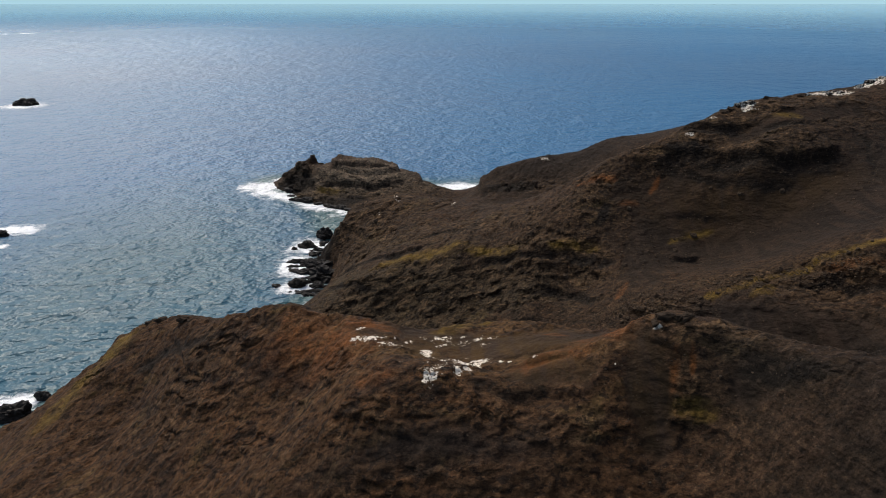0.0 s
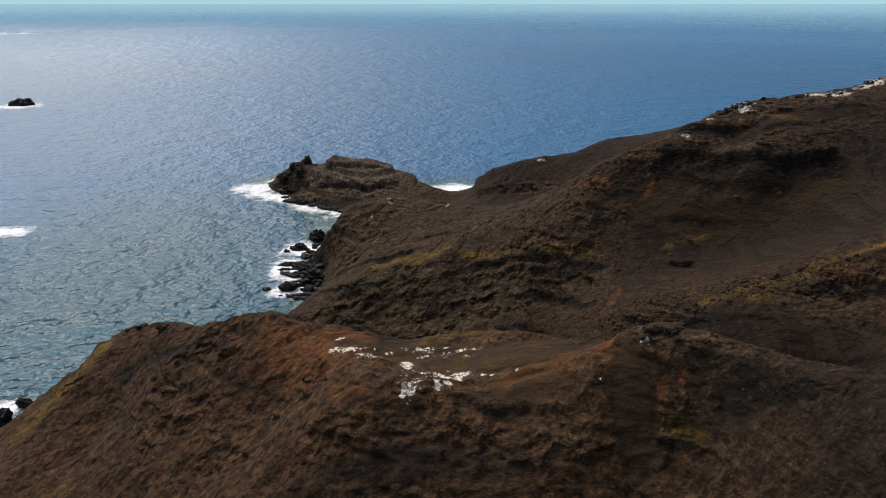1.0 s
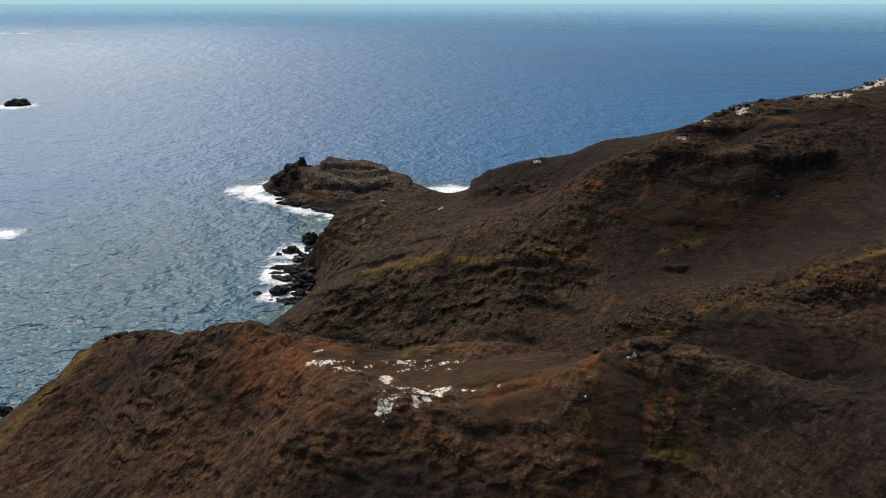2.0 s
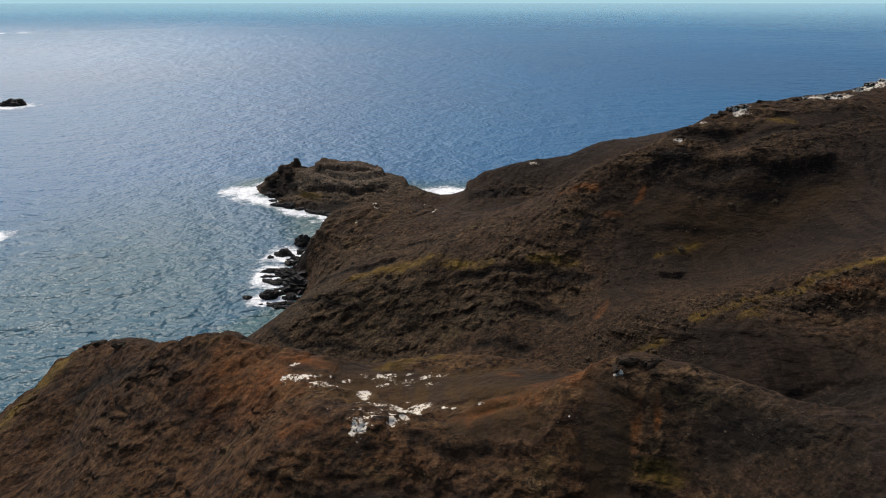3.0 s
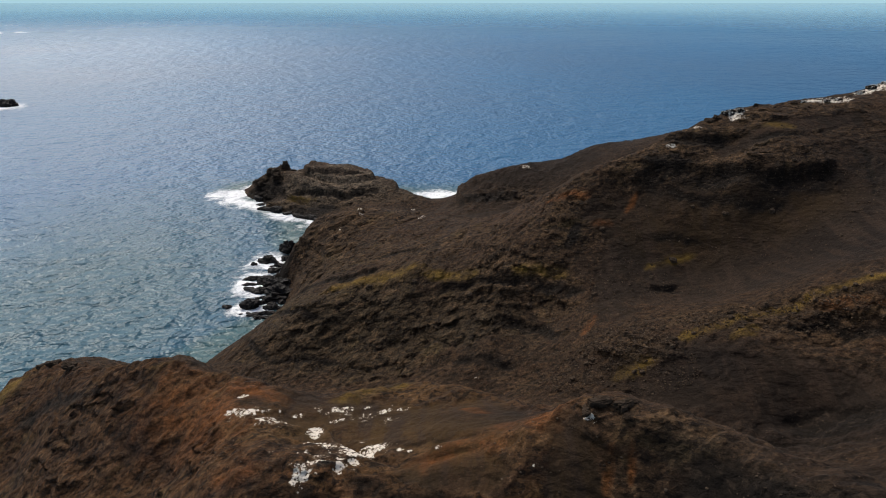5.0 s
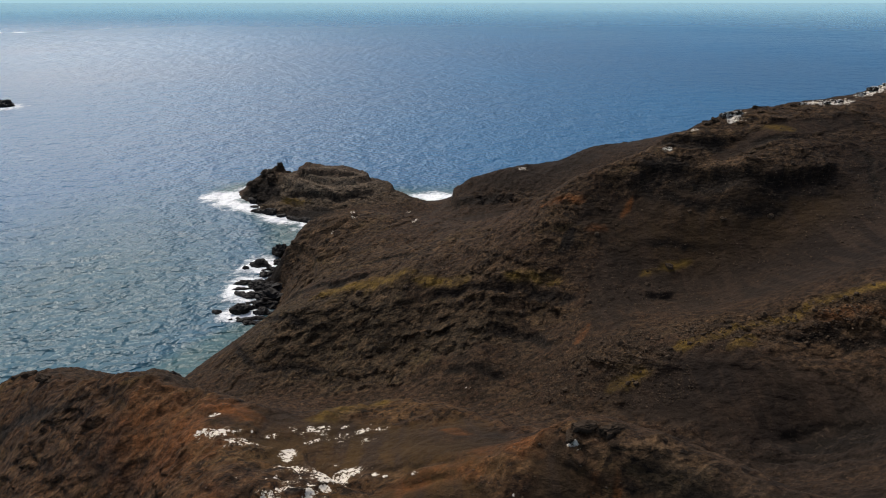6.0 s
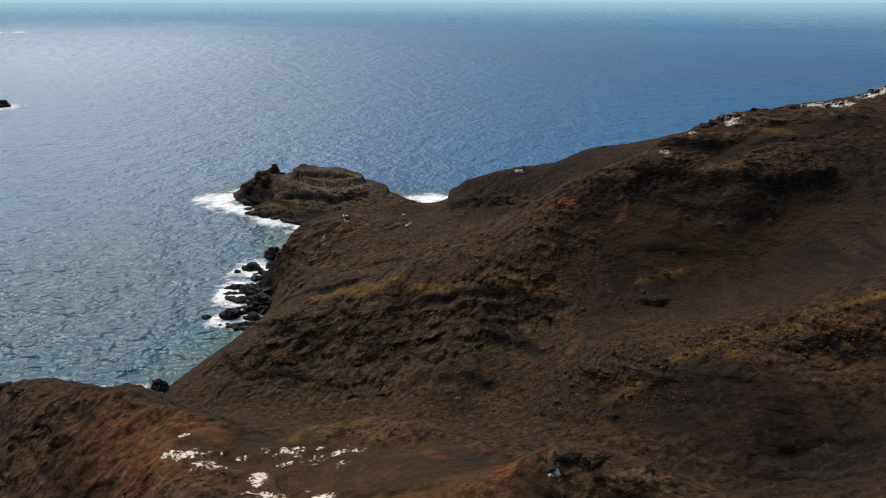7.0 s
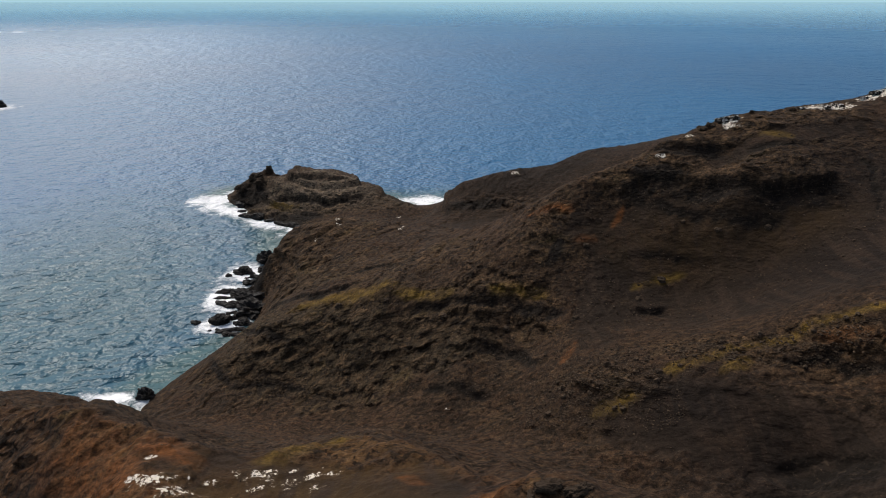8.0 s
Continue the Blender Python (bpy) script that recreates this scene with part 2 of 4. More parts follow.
# where bare rock breaks through the ash
ROCKY_NEAR = [(-48.6, 133.0, 13.6, 4.8, -33), (-55.6, 123.9, 12.6, 7.4, -31), (-23.7, 108.3, 9.4, 5.2, -35), (-13.0, 91.5, 9.6, 2.9, -18), (1.4, 90.2, 10.7, 2.9, -3), (18.2, 84.4, 10.8, 1.6, -2), (34.9, 95.2, 5.1, 3.0, -18), (43.9, 91.0, 6.3, 3.1, -19), (48.9, 80.3, 8.3, 1.7, -41), (-37.2, 107.5, 15.3, 3.0, -34), (35.8, 86.9, 3.2, 3.2, -8), (-0.5, 95.4, 3.7, 3.6, 3), (-96.2, 158.0, 7.0, 3.6, -32), (-7.0, 81.7, 17.5, 1.1, 0), (3.5, 131.4, 9.1, 5.1, -36)]
ROCKY_FAR = [(-40, 228, 18, 10, -20), (-15, 215, 25, 10, -20), (-45, 262, 10, 25, 0), (-30, 315, 30, 14, 0), (5, 262, 30, 16, -30), (-19.5, 232.1, 32.5, 13.2, -26), (17.1, 216.9, 24.3, 10.9, -19), (33.1, 224.4, 18.3, 10.0, -20), (-28.7, 284.8, 33.8, 16.7, -49), (54.5, 238.0, 12.2, 11.5, -13), (103.6, 245.6, 32.0, 12.4, -26), (80.1, 247.1, 15.9, 5.4, -24), (130.0, 253.9, 23.9, 14.2, -6), (-57.9, 432.8, 39.9, 17.5, -11), (-103.0, 450.3, 26.3, 15.3, -31), (40.9, 385.9, 24.3, 7.1, -24), (91.8, 173.5, 20.8, 6.4, -27), (105.4, 166.6, 12.4, 3.2, -37), (79.3, 209.2, 7.9, 4.5, 3)]
ROCKY_FAR_MORE = [(61.1, 176.9, 15.3, 3.7, -39), (-20.6, 426.4, 19.2, 9.9, 16), (47.3, 214.4, 9.5, 7.4, -22), (-24.7, 227.5, 24.4, 8.2, -16), (8.1, 213.6, 22.7, 6.2, -25)]


def rockiness(x, y):
    """0 on smooth ash, 1 on broken rock."""
    rags = fbm(x, y, 9, 4, 46)
    return 0.35 + 0.65 * ramp(0.10, 0.90, blob(x, y, ROCKY_NEAR) + blob(x, y, ROCKY_FAR + ROCKY_FAR_MORE) + 0.40 * rags + 0.20 * fbm(x, y, 2.5, 3, 47)) * (1 - 0.95 * scree(x, y))


def relief(x, y):
    """The height with gullies, beds, ledges and rubble, and how free of cliffs the place is."""
    base = plate(x, y)
    wet = ramp(-3, 4, base)
    warp = fbm(x, y, 22, 3, 40)
    rags = fbm(x, y, 7, 3, 44)
    rock, loose = rockiness(x, y), scree(x, y)
    near, d, _ = course(x, y, CREST, 45)
    base[near] -= 5.5 * ramp(0, 11, d) * ramp(44, 22, d) * ramp(-34, -22, x[near]) * ramp(40, 28, x[near])
    smooth = base + wet * fbm(x, y, 30, 2, 1) * 0.7
    h = smooth.copy()
    calm, sway = np.ones_like(x), fbm(x, y, 40, 2, 41, 0.3)
    for oval, level, tilt, half, sharp in BEDS:
        inside = ramp(0.1, 0.75, blob(x, y, [oval]) + 0.18 * rags)
        t = np.clip((smooth - level - tilt * (x - oval[0]) + 2.4 * sway) / half, -1, 1)
        h += inside * sharp * half * (np.clip(t / 0.16, -1, 1) - t)
        calm *= 1 - 0.9 * inside * ramp(0.5, 0.15, np.abs(t))
    chips = fbm(x, y, 2.2, 3, 63)
    for up, wide, _, points in SCARPS:
        near, d, inside = course(x, y, points, wide * 3)
        d = d + 1.1 * rags[near] + 0.45 * chips[near]
        power = ramp(0, 4, inside) * np.clip(0.85 + 0.5 * warp[near] + 0.4 * rags[near], 0.5, 1.2)
        h[near] += 0.5 * up * power * np.tanh(d / 0.45) * np.exp(-np.abs(d) / wide)
        calm[near] *= 1 - 0.8 * power.clip(0, 1) * np.exp(-(d / 1.5) ** 2)
    h += wet * calm * ridged(x + warp * 4, y + rags, 14, 4, 11) * (0.25 + 0.3 * rock) * (1 - 0.75 * loose)
    # hummocks along the near ridge
    h += calm * ramp(190, 165, y) * (ridged(x + rags, y, 8.5, 3, 56) - 0.2) * 0.55 * (1 - 0.8 * loose)
    # runnels that cross the far slopes towards the cove
    along, across = (x * 0.55 + y * 0.83) / 70, (x * 0.83 - y * 0.55 + rags * 2.5) / 8.5
    for seed, deep in ((51, 0.5), (53, 0.3)):
        cut = ramp(0.72, 1.0, 1 - np.abs(perlin(across * (1 + 0.9 * (seed - 51)), along * 2, seed)) * 1.6)
        h -= wet * calm * deep * cut * ramp(185, 215, y) * ramp(440, 400, y) * ramp(90, 50, x) * (1 - 0.6 * loose)
    # thinner beds over the bare rock
    for period, height, seed in ((6.3, 0.8, 70), (2.4, 0.55, 75), (1.1, 0.25, 78)):
        bed = (tilted(x, y, h) + warp * 2.0 + fbm(x, y, period * 4, 2, seed) * period * 0.5) / period
        step = bed - np.floor(bed)
        h += wet * rock * calm * height * (ramp(0.55, 0.85, step) - step)
    # broken crests against the sea
    broken = 0.55 * ridged(x, y, 5.5, 3, 97) + 0.25 * chips
    for name in ("middle crest", "high crest", "far knoll", "front crest", "headland"):
        near, d, _ = course(x, y, [p[:2] for p in LINES[name]], 14)
        h[near] += wet[near] * np.exp(-(d / 5) ** 2) * broken[near]
    tip = blob(x, y, [(-106, 464, 20, 13, -30)])
    h += tip * (ridged(x + rags * 2, y, 8, 4, 31) * 1.6 + 0.3)
    for shelf, up in (((-67, 310, 11, 34, 12), 2.4), ((-92, 428, 24, 7, -32), 1.6)):
        inside = blob(x, y, [shelf])
        h += inside * (up + 1.5 * ridged(x + rags * 2, y, 7, 4, 33) + 0.8 * chips)
    jag = ridged(x, y, 2.6, 3, 35) * 0.25
    for px, py, r, up in ((-98.5, 477, 3.0, 3.4), (-103, 475, 4.0, 2.0), (-77, 465, 3.0, 1.6), (-49, 459, 4.0, 1.0)):
        h += up * np.clip(1.15 - np.hypot((x - px) / r, (y - py) / r) + jag + 0.2 * rags, 0, 1)
    return h + wet * rock * calm * (ridged(x, y, 4.4, 3, 21) * 0.22 + ridged(x, y, 1.5, 2, 25) * 0.10), calm


def land(x, y):
    return relief(x, y)[0]


def ledges(x, y, z, rock):
    """How far the hard beds stand out of the slope, towards the low side."""
    tilt = tilted(x, y, z) + 1.2 * fbm(x, y, 18, 2, 80)
    out = np.zeros_like(x)
    for thick, reach, length, seed in ((2.6, 0.8, 22, 81), (1.25, 0.75, 10, 84), (0.6, 0.45, 5, 87)):
        bed = perlin(tilt / thick + 0.4 * perlin(x / 6, y / 6, seed + 1), (x + 0.5 * y) / length, seed)
        out += reach * ramp(-0.10, 0.16, bed) * ramp(-0.3, 0.3, perlin(x / (length * 0.6), y / (length * 0.6) + z / 9, seed + 2))
    return out * rock * ramp(0, 3, z) * (1 + 0.8 * ramp(370, 420, y)) * (1 - 0.4 * ramp(150, 115, y))


# ---- materials ----
def material(name):
    m = bpy.data.materials.new(name)
    m.use_nodes = True
    nt = m.node_tree
    return m, nt, nt.nodes["Principled BSDF"]


def node(nt, kind, **values):
    """A node; names that end in _ are its attributes, the others its inputs."""
    n = nt.nodes.new("ShaderNode" + kind)
    for key, value in values.items():
        key = key.replace("__", " ")
        if key == "data_type":
            n.data_type = value
        elif key == "operation":
            n.operation = value
        elif key == "blend_type":
            n.blend_type = value
        elif key == "attribute_name":
            n.attribute_name = value
        elif key == "feature":
            n.feature = value
        elif hasattr(value, "is_output"):
            nt.links.new(value, n.inputs[key])
        else:
            n.inputs[key].default_value = value
    return n


def noise_of(nt, where, size, detail=4.0, rough=0.55, stretch=(1, 1, 1), distortion=0.0):
    mp = node(nt, "Mapping", Vector=where, Scale=tuple(s / size for s in stretch))
    return node(nt, "TexNoise", Vector=mp.outputs[0], Scale=1.0, Detail=detail, Roughness=rough, Distortion=distortion).outputs["Fac"]


def span(nt, value, a, b, lo=0.0, hi=1.0):
    n = node(nt, "MapRange", Value=value)
    n.inputs[1].default_value, n.inputs[2].default_value, n.inputs[3].default_value, n.inputs[4].default_value = a, b, lo, hi
    return n.outputs[0]


def mix(nt, fac, a, b, blend="MIX"):
    n = nt.nodes.new("ShaderNodeMix")
    n.data_type, n.blend_type = "RGBA", blend
    for i, v in ((0, fac), (6, a), (7, b)):
        if hasattr(v, "is_output"):
            nt.links.new(v, n.inputs[i])
        else:
            n.inputs[i].default_value = v if i == 0 else (*v, 1)
    return n.outputs[2]


def maths(nt, op, a, b):
    n = nt.nodes.new("ShaderNodeMath")
    n.operation = op
    for i, v in ((0, a), (1, b)):
        if hasattr(v, "is_output"):
            nt.links.new(v, n.inputs[i])
        else:
            n.inputs[i].default_value = v
    return n.outputs[0]


def cells_of(nt, where, size, stretch=(1, 1, 1)):
    """Distance to the nearest stone, 0 to about 1."""
    mp = node(nt, "Mapping", Vector=where, Scale=tuple(s / size for s in stretch))
    return node(nt, "TexVoronoi", Vector=mp.outputs[0], Scale=1.0).outputs["Distance"]


def cinder_material(name="volcanic_cinder"):
    """Weathered volcanic ash and lava. Attributes: 'stain' guano, ochre, rust, black lava; 'bare' rock, pale rock,
    darkening; 'tone' warm, scree, grey, soil coloured as sunlit; 'bed' the place along the beds.
    """
    m, nt, bsdf = material(name)
    where = node(nt, "NewGeometry").outputs["Position"]
    bed = node(nt, "Attribute", attribute_name="bed").outputs["Vector"]
    big = noise_of(nt, where, 30, 5)
    mid = noise_of(nt, bed, 7, 7, 0.65, (0.8, 0.8, 1.2))
    layers = noise_of(nt, bed, 3.0, 7, 0.64, (0.5, 0.6, 1.5), 0.3)
    thin = noise_of(nt, bed, 1.3, 6, 0.65, (0.65, 0.8, 1.4), 0.2)
    clump = noise_of(nt, bed, 2.4, 7, 0.66, (0.8, 0.9, 1.2), 0.3)
    spots = noise_of(nt, bed, 1.1, 5, 0.6, (0.8, 0.9, 1.1), 0.2)
    runs = noise_of(nt, where, 2.6, 5, 0.6, (1, 0.16, 0.12), 0.3)
    fine = noise_of(nt, where, 0.5, 5, 0.7)
    stain = node(nt, "Attribute", attribute_name="stain")
    sep = node(nt, "SeparateColor", Color=stain.outputs["Color"])
    bare = node(nt, "SeparateColor", Color=node(nt, "Attribute", attribute_name="bare").outputs["Color"])
    toning = node(nt, "Attribute", attribute_name="tone")
    tone = node(nt, "SeparateColor", Color=toning.outputs["Color"])
    rock = bare.outputs[0]
    loose = tone.outputs[1]
    # ash
    ash = mix(nt, span(nt, big, 0.38, 0.62), (0.0243, 0.0157, 0.0101), (0.0328, 0.0188, 0.0110))
    ash = mix(nt, tone.outputs[0], ash, (0.0617, 0.0302, 0.0129))
    # tan soil, coloured as if in sun
    ash = mix(nt, toning.outputs["Alpha"], ash, (0.0822, 0.0444, 0.0154))
    ash = mix(nt, span(nt, mid, 0.46, 0.60, 0, 0.55), ash, (0.0515, 0.0261, 0.0132))
    ash = mix(nt, span(nt, clump, 0.52, 0.60, 0, 0.6), ash, (0.0156, 0.0099, 0.0067))
    ash = mix(nt, span(nt, thin, 0.56, 0.66, 0, 0.45), ash, (0.0998, 0.0535, 0.0243))
    hue = noise_of(nt, bed, 11, 6, 0.68, (0.7, 0.9, 1.3), 0.8)
    ash = mix(nt, maths(nt, "MULTIPLY", tone.outputs[0], span(nt, hue, 0.54, 0.62, 0, 0.8)), ash, (0.0239, 0.0131, 0.0086))
    ash = mix(nt, maths(nt, "MULTIPLY", tone.outputs[0], span(nt, hue, 0.44, 0.37, 0, 0.7)), ash, (0.0853, 0.0524, 0.0189))
    # rock: thin beds, dark and light
    stone = mix(nt, span(nt, mid, 0.40, 0.60), (0.0659, 0.0388, 0.0194), (0.0412, 0.0253, 0.0145))
    stone = mix(nt, tone.outputs[2], stone, (0.0524, 0.0370, 0.0211))
    stone = mix(nt, tone.outputs[0], stone, (0.0743, 0.0353, 0.0145))
    stone = mix(nt, maths(nt, "MULTIPLY", tone.outputs[0], span(nt, hue, 0.53, 0.60, 0, 0.8)), stone, (0.0270, 0.0145, 0.0095))
    stone = mix(nt, span(nt, hue, 0.45, 0.36, 0, 0.6), stone, (0.0832, 0.0563, 0.0232))
    stone = mix(nt, bare.outputs[1], stone, (0.1600, 0.1220, 0.0860))
    stone = mix(nt, span(nt, layers, 0.54, 0.62, 0, 0.45), stone, (0.1326, 0.0790, 0.0396))
    stone = mix(nt, span(nt, layers, 0.46, 0.40, 0, 0.55), stone, (0.0125, 0.0089, 0.0065))
    stone = mix(nt, span(nt, clump, 0.53, 0.58, 0, 0.55), stone, (0.0135, 0.0095, 0.0069))
    stone = mix(nt, span(nt, thin, 0.43, 0.37, 0, 0.4), stone, (0.1404, 0.0857, 0.0440))
    colour = mix(nt, span(nt, rock, 0.25, 0.75), ash, stone)
    colour = mix(nt, span(nt, spots, 0.54, 0.58, 0, 0.75), colour, (0.0114, 0.0080, 0.0057))
    colour = mix(nt, span(nt, spots, 0.43, 0.38, 0, 0.35), colour, (0.1123, 0.0669, 0.0341))
    # scree: even, with faint runs of coarser cinders down the slope
    drift = mix(nt, span(nt, big, 0.4, 0.6), (0.0187, 0.0122, 0.0081), (0.0221, 0.0147, 0.0096))
    drift = mix(nt, maths(nt, "MULTIPLY", bare.outputs[2], 0.95), drift, (0.0150, 0.0105, 0.0080))
    drift = mix(nt, toning.outputs["Alpha"], drift, (0.0607, 0.0344, 0.0123))
    drift = mix(nt, span(nt, runs, 0.48, 0.62, 0, 0.8), drift, (0.0350, 0.0225, 0.0150))
    drift = mix(nt, span(nt, fine, 0.55, 0.70, 0, 0.45), drift, (0.0156, 0.0102, 0.0071))
    # broad ovals of darker ground
    dark_ground = mix(nt, span(nt, mid, 0.4, 0.6), (0.0140, 0.0098, 0.0074), (0.0210, 0.0145, 0.0105))
    colour = mix(nt, maths(nt, "MULTIPLY", bare.outputs[2], 0.9), colour, dark_ground)
    colour = mix(nt, maths(nt, "MULTIPLY", loose, span(nt, mid, 0.62, 0.50, 0.55, 1.0)), colour, drift)
    rag = maths(nt, "ADD", maths(nt, "MULTIPLY", maths(nt, "ADD", clump, layers), 0.5), maths(nt, "MULTIPLY", mid, 0.8))
    ochre = maths(nt, "MULTIPLY", sep.outputs[1], span(nt, rag, 0.80, 0.96, 0.15, 0.85))
    colour = mix(nt, ochre, colour, (0.1300, 0.0805, 0.0163))
    rust = maths(nt, "MULTIPLY", sep.outputs[2], span(nt, rag, 0.78, 1.0, 0.1, 0.85))
    colour = mix(nt, rust, colour, (0.1450, 0.0540, 0.0160))
    black = maths(nt, "MULTIPLY", stain.outputs["Alpha"], span(nt, rag, 0.62, 0.82, 0.5, 1.0))
    colour = mix(nt, black, colour, mix(nt, span(nt, thin, 0.54, 0.64), (0.0104, 0.0076, 0.0057), (0.0374, 0.0262, 0.0176)))
    pebble = span(nt, noise_of(nt, where, 0.55, 4, 0.75), 0.62, 0.70, 0.0, 0.6)
    colour = mix(nt, maths(nt, "MULTIPLY", pebble, span(nt, mid, 0.4, 0.65, 0.15, 1.0)), colour, (0.1560, 0.1115, 0.0731))
    # grit of two sizes
    grit = noise_of(nt, where, 0.42, 4, 0.7, (0.8, 1, 1.2))
    lump = noise_of(nt, bed, 1.7, 5, 0.7, (0.8, 0.9, 1.2), 0.1)
    grain = maths(nt, "MULTIPLY", span(nt, grit, 0.36, 0.64, 0.55, 1.5), span(nt, lump, 0.40, 0.60, 0.68, 1.28))
    colour = mix(nt, span(nt, loose, 0, 1, 0.9, 0.35), colour, mix(nt, 1.0, colour, grain, "MULTIPLY"))
    # guano: a thin tan wash, then broken white crust
    crust = maths(nt, "ADD", maths(nt, "MULTIPLY", noise_of(nt, where, 1.3, 6, 0.75), 0.5), maths(nt, "MULTIPLY", noise_of(nt, where, 0.5, 4, 0.7), 0.5))
    heap = maths(nt, "ADD", maths(nt, "MULTIPLY", sep.outputs[0], 0.55), maths(nt, "MULTIPLY", span(nt, crust, 0.3, 0.7, -0.95, 0.95), span(nt, sep.outputs[0], 0.15, 0.6)))
    colour = mix(nt, span(nt, heap, 0.22, 0.42, 0, 0.6), colour, (0.1900, 0.1400, 0.0900))
    colour = mix(nt, span(nt, heap, 0.40, 0.52), colour, (0.7400, 0.6700, 0.5700))
    nt.links.new(colour, bsdf.inputs["Base Color"])
    bsdf.inputs["Roughness"].default_value = 0.95
    bsdf.inputs["Specular IOR Level"].default_value = 0.12
    rough = maths(nt, "ADD", maths(nt, "MULTIPLY", layers, 1.4), maths(nt, "ADD", maths(nt, "MULTIPLY", clump, -1.1), maths(nt, "MULTIPLY", cells_of(nt, bed, 1.2, (0.7, 1, 1.3)), -0.5)))
    rough = maths(nt, "ADD", rough, maths(nt, "MULTIPLY", spots, -0.7))
    height = maths(nt, "ADD", maths(nt, "MULTIPLY", rough, span(nt, rock, 0.1, 0.8, 0.05, 0.95)), maths(nt, "MULTIPLY", mid, span(nt, loose, 0, 1, 0.5, 0.12)))
    height = maths(nt, "ADD", height, maths(nt, "MULTIPLY", fine, 0.16))
    nt.links.new(node(nt, "Bump", Strength=1.0, Distance=1.0, Height=height).outputs[0], bsdf.inputs["Normal"])
    return m


def lava_material():
    """Black wet lava of the surf rocks."""
    m, nt, bsdf = material("wet_black_lava")
    where = node(nt, "NewGeometry").outputs["Position"]
    fine = noise_of(nt, where, 1.1, 6, 0.65)
    mid = noise_of(nt, where, 5, 4)
    colour = mix(nt, span(nt, mid, 0.35, 0.65), (0.008, 0.007, 0.007), (0.020, 0.016, 0.013))
    nt.links.new(mix(nt, span(nt, fine, 0.45, 0.75, 0, 0.5), colour, (0.032, 0.025, 0.020)), bsdf.inputs["Base Color"])
    bsdf.inputs["Roughness"].default_value = 0.75
    bsdf.inputs["Specular IOR Level"].default_value = 0.25
    nt.links.new(node(nt, "Bump", Strength=1.0, Distance=0.6, Height=fine).outputs[0], bsdf.inputs["Normal"])
    return m


def sea_material():
    """Deep water with wind waves; the attribute 'surf' holds foam, teal for shallows and painted sky reflection, and
    the calm far off.
    """
    m, nt, bsdf = material("sea_water")
    where = node(nt, "NewGeometry").outputs["Position"]
    surf = node(nt, "SeparateColor", Color=node(nt, "Attribute", attribute_name="surf").outputs["Color"])
    far = surf.outputs[2]
    turn = node(nt, "VectorRotate", Vector=where)
    turn.inputs["Angle"].default_value = radians(-14)
    wind = turn.outputs[0]
    patch = noise_of(nt, where, 420, 4, 0.5, (0.7, 0.5, 1))
    chop = noise_of(nt, wind, 3.4, 2, 0.5, (0.9, 1.0, 1), 0.0)
    wave = noise_of(nt, wind, 9.0, 3, 0.6, (0.8, 1.0, 1), 0.0)
    swell = noise_of(nt, wind, 30, 4, 0.65, (0.85, 0.9, 1), 0.0)
    gust = noise_of(nt, wind, 110, 4, 0.65, (0.5, 1.2, 1), 0.1)
    colour = mix(nt, span(nt, patch, 0.35, 0.65), (0.0005, 0.076, 0.190), (0.0005, 0.106, 0.248))
    colour = mix(nt, surf.outputs[1], colour, (0.010, 0.066, 0.080))
    lace = maths(nt, "ADD", maths(nt, "MULTIPLY", noise_of(nt, where, 10, 5, 0.6, (1, 1, 1), 0.8), 0.5), maths(nt, "MULTIPLY", noise_of(nt, where, 2.6, 7, 0.75, (1, 1, 1), 1.0), 0.5))
    foam = span(nt, maths(nt, "ADD", maths(nt, "MULTIPLY", surf.outputs[0], 0.375), lace), 0.70, 0.83)
    nt.links.new(mix(nt, foam, colour, (0.90, 0.91, 0.92)), bsdf.inputs["Base Color"])
    nt.links.new(maths(nt, "MAXIMUM", span(nt, foam, 0, 1, 0.0, 0.9), maths(nt, "MULTIPLY", span(nt, patch, 0.35, 0.65, 0.39, 0.46), maths(nt, "MULTIPLY", span(nt, far, 0.0, 0.3, 1.0, 0.7), span(nt, far, 0.40, 0.95, 1.0, 0.15)))), bsdf.inputs["Roughness"])
    bsdf.inputs["IOR"].default_value = 1.33
    bsdf.inputs["Specular Tint"].default_value = (0.90, 1.0, 0.96, 1)
    height = maths(nt, "ADD", maths(nt, "MULTIPLY", chop, span(nt, far, 0.0, 0.08, 1.3, 0.0)), maths(nt, "ADD", maths(nt, "MULTIPLY", wave, span(nt, far, 0.08, 0.35, 3.0, 0.0)), maths(nt, "MULTIPLY", swell, 6.5)))
    height = maths(nt, "ADD", height, maths(nt, "MULTIPLY", gust, span(nt, far, 0, 1, 3.0, 16.0)))
    height = maths(nt, "MULTIPLY", height, maths(nt, "MULTIPLY", span(nt, far, 0, 0.6, 1.2, 1.0), span(nt, far, 0.30, 0.85, 1.0, 0.06)))
    height = maths(nt, "ADD", height, maths(nt, "MULTIPLY", foam, 0.25))
    nt.links.new(node(nt, "Bump", Strength=1.0, Distance=1.0, Height=height).outputs[0], bsdf.inputs["Normal"])
    return m


CINDER, LAVA, SEA = cinder_material(), lava_material(), sea_material()


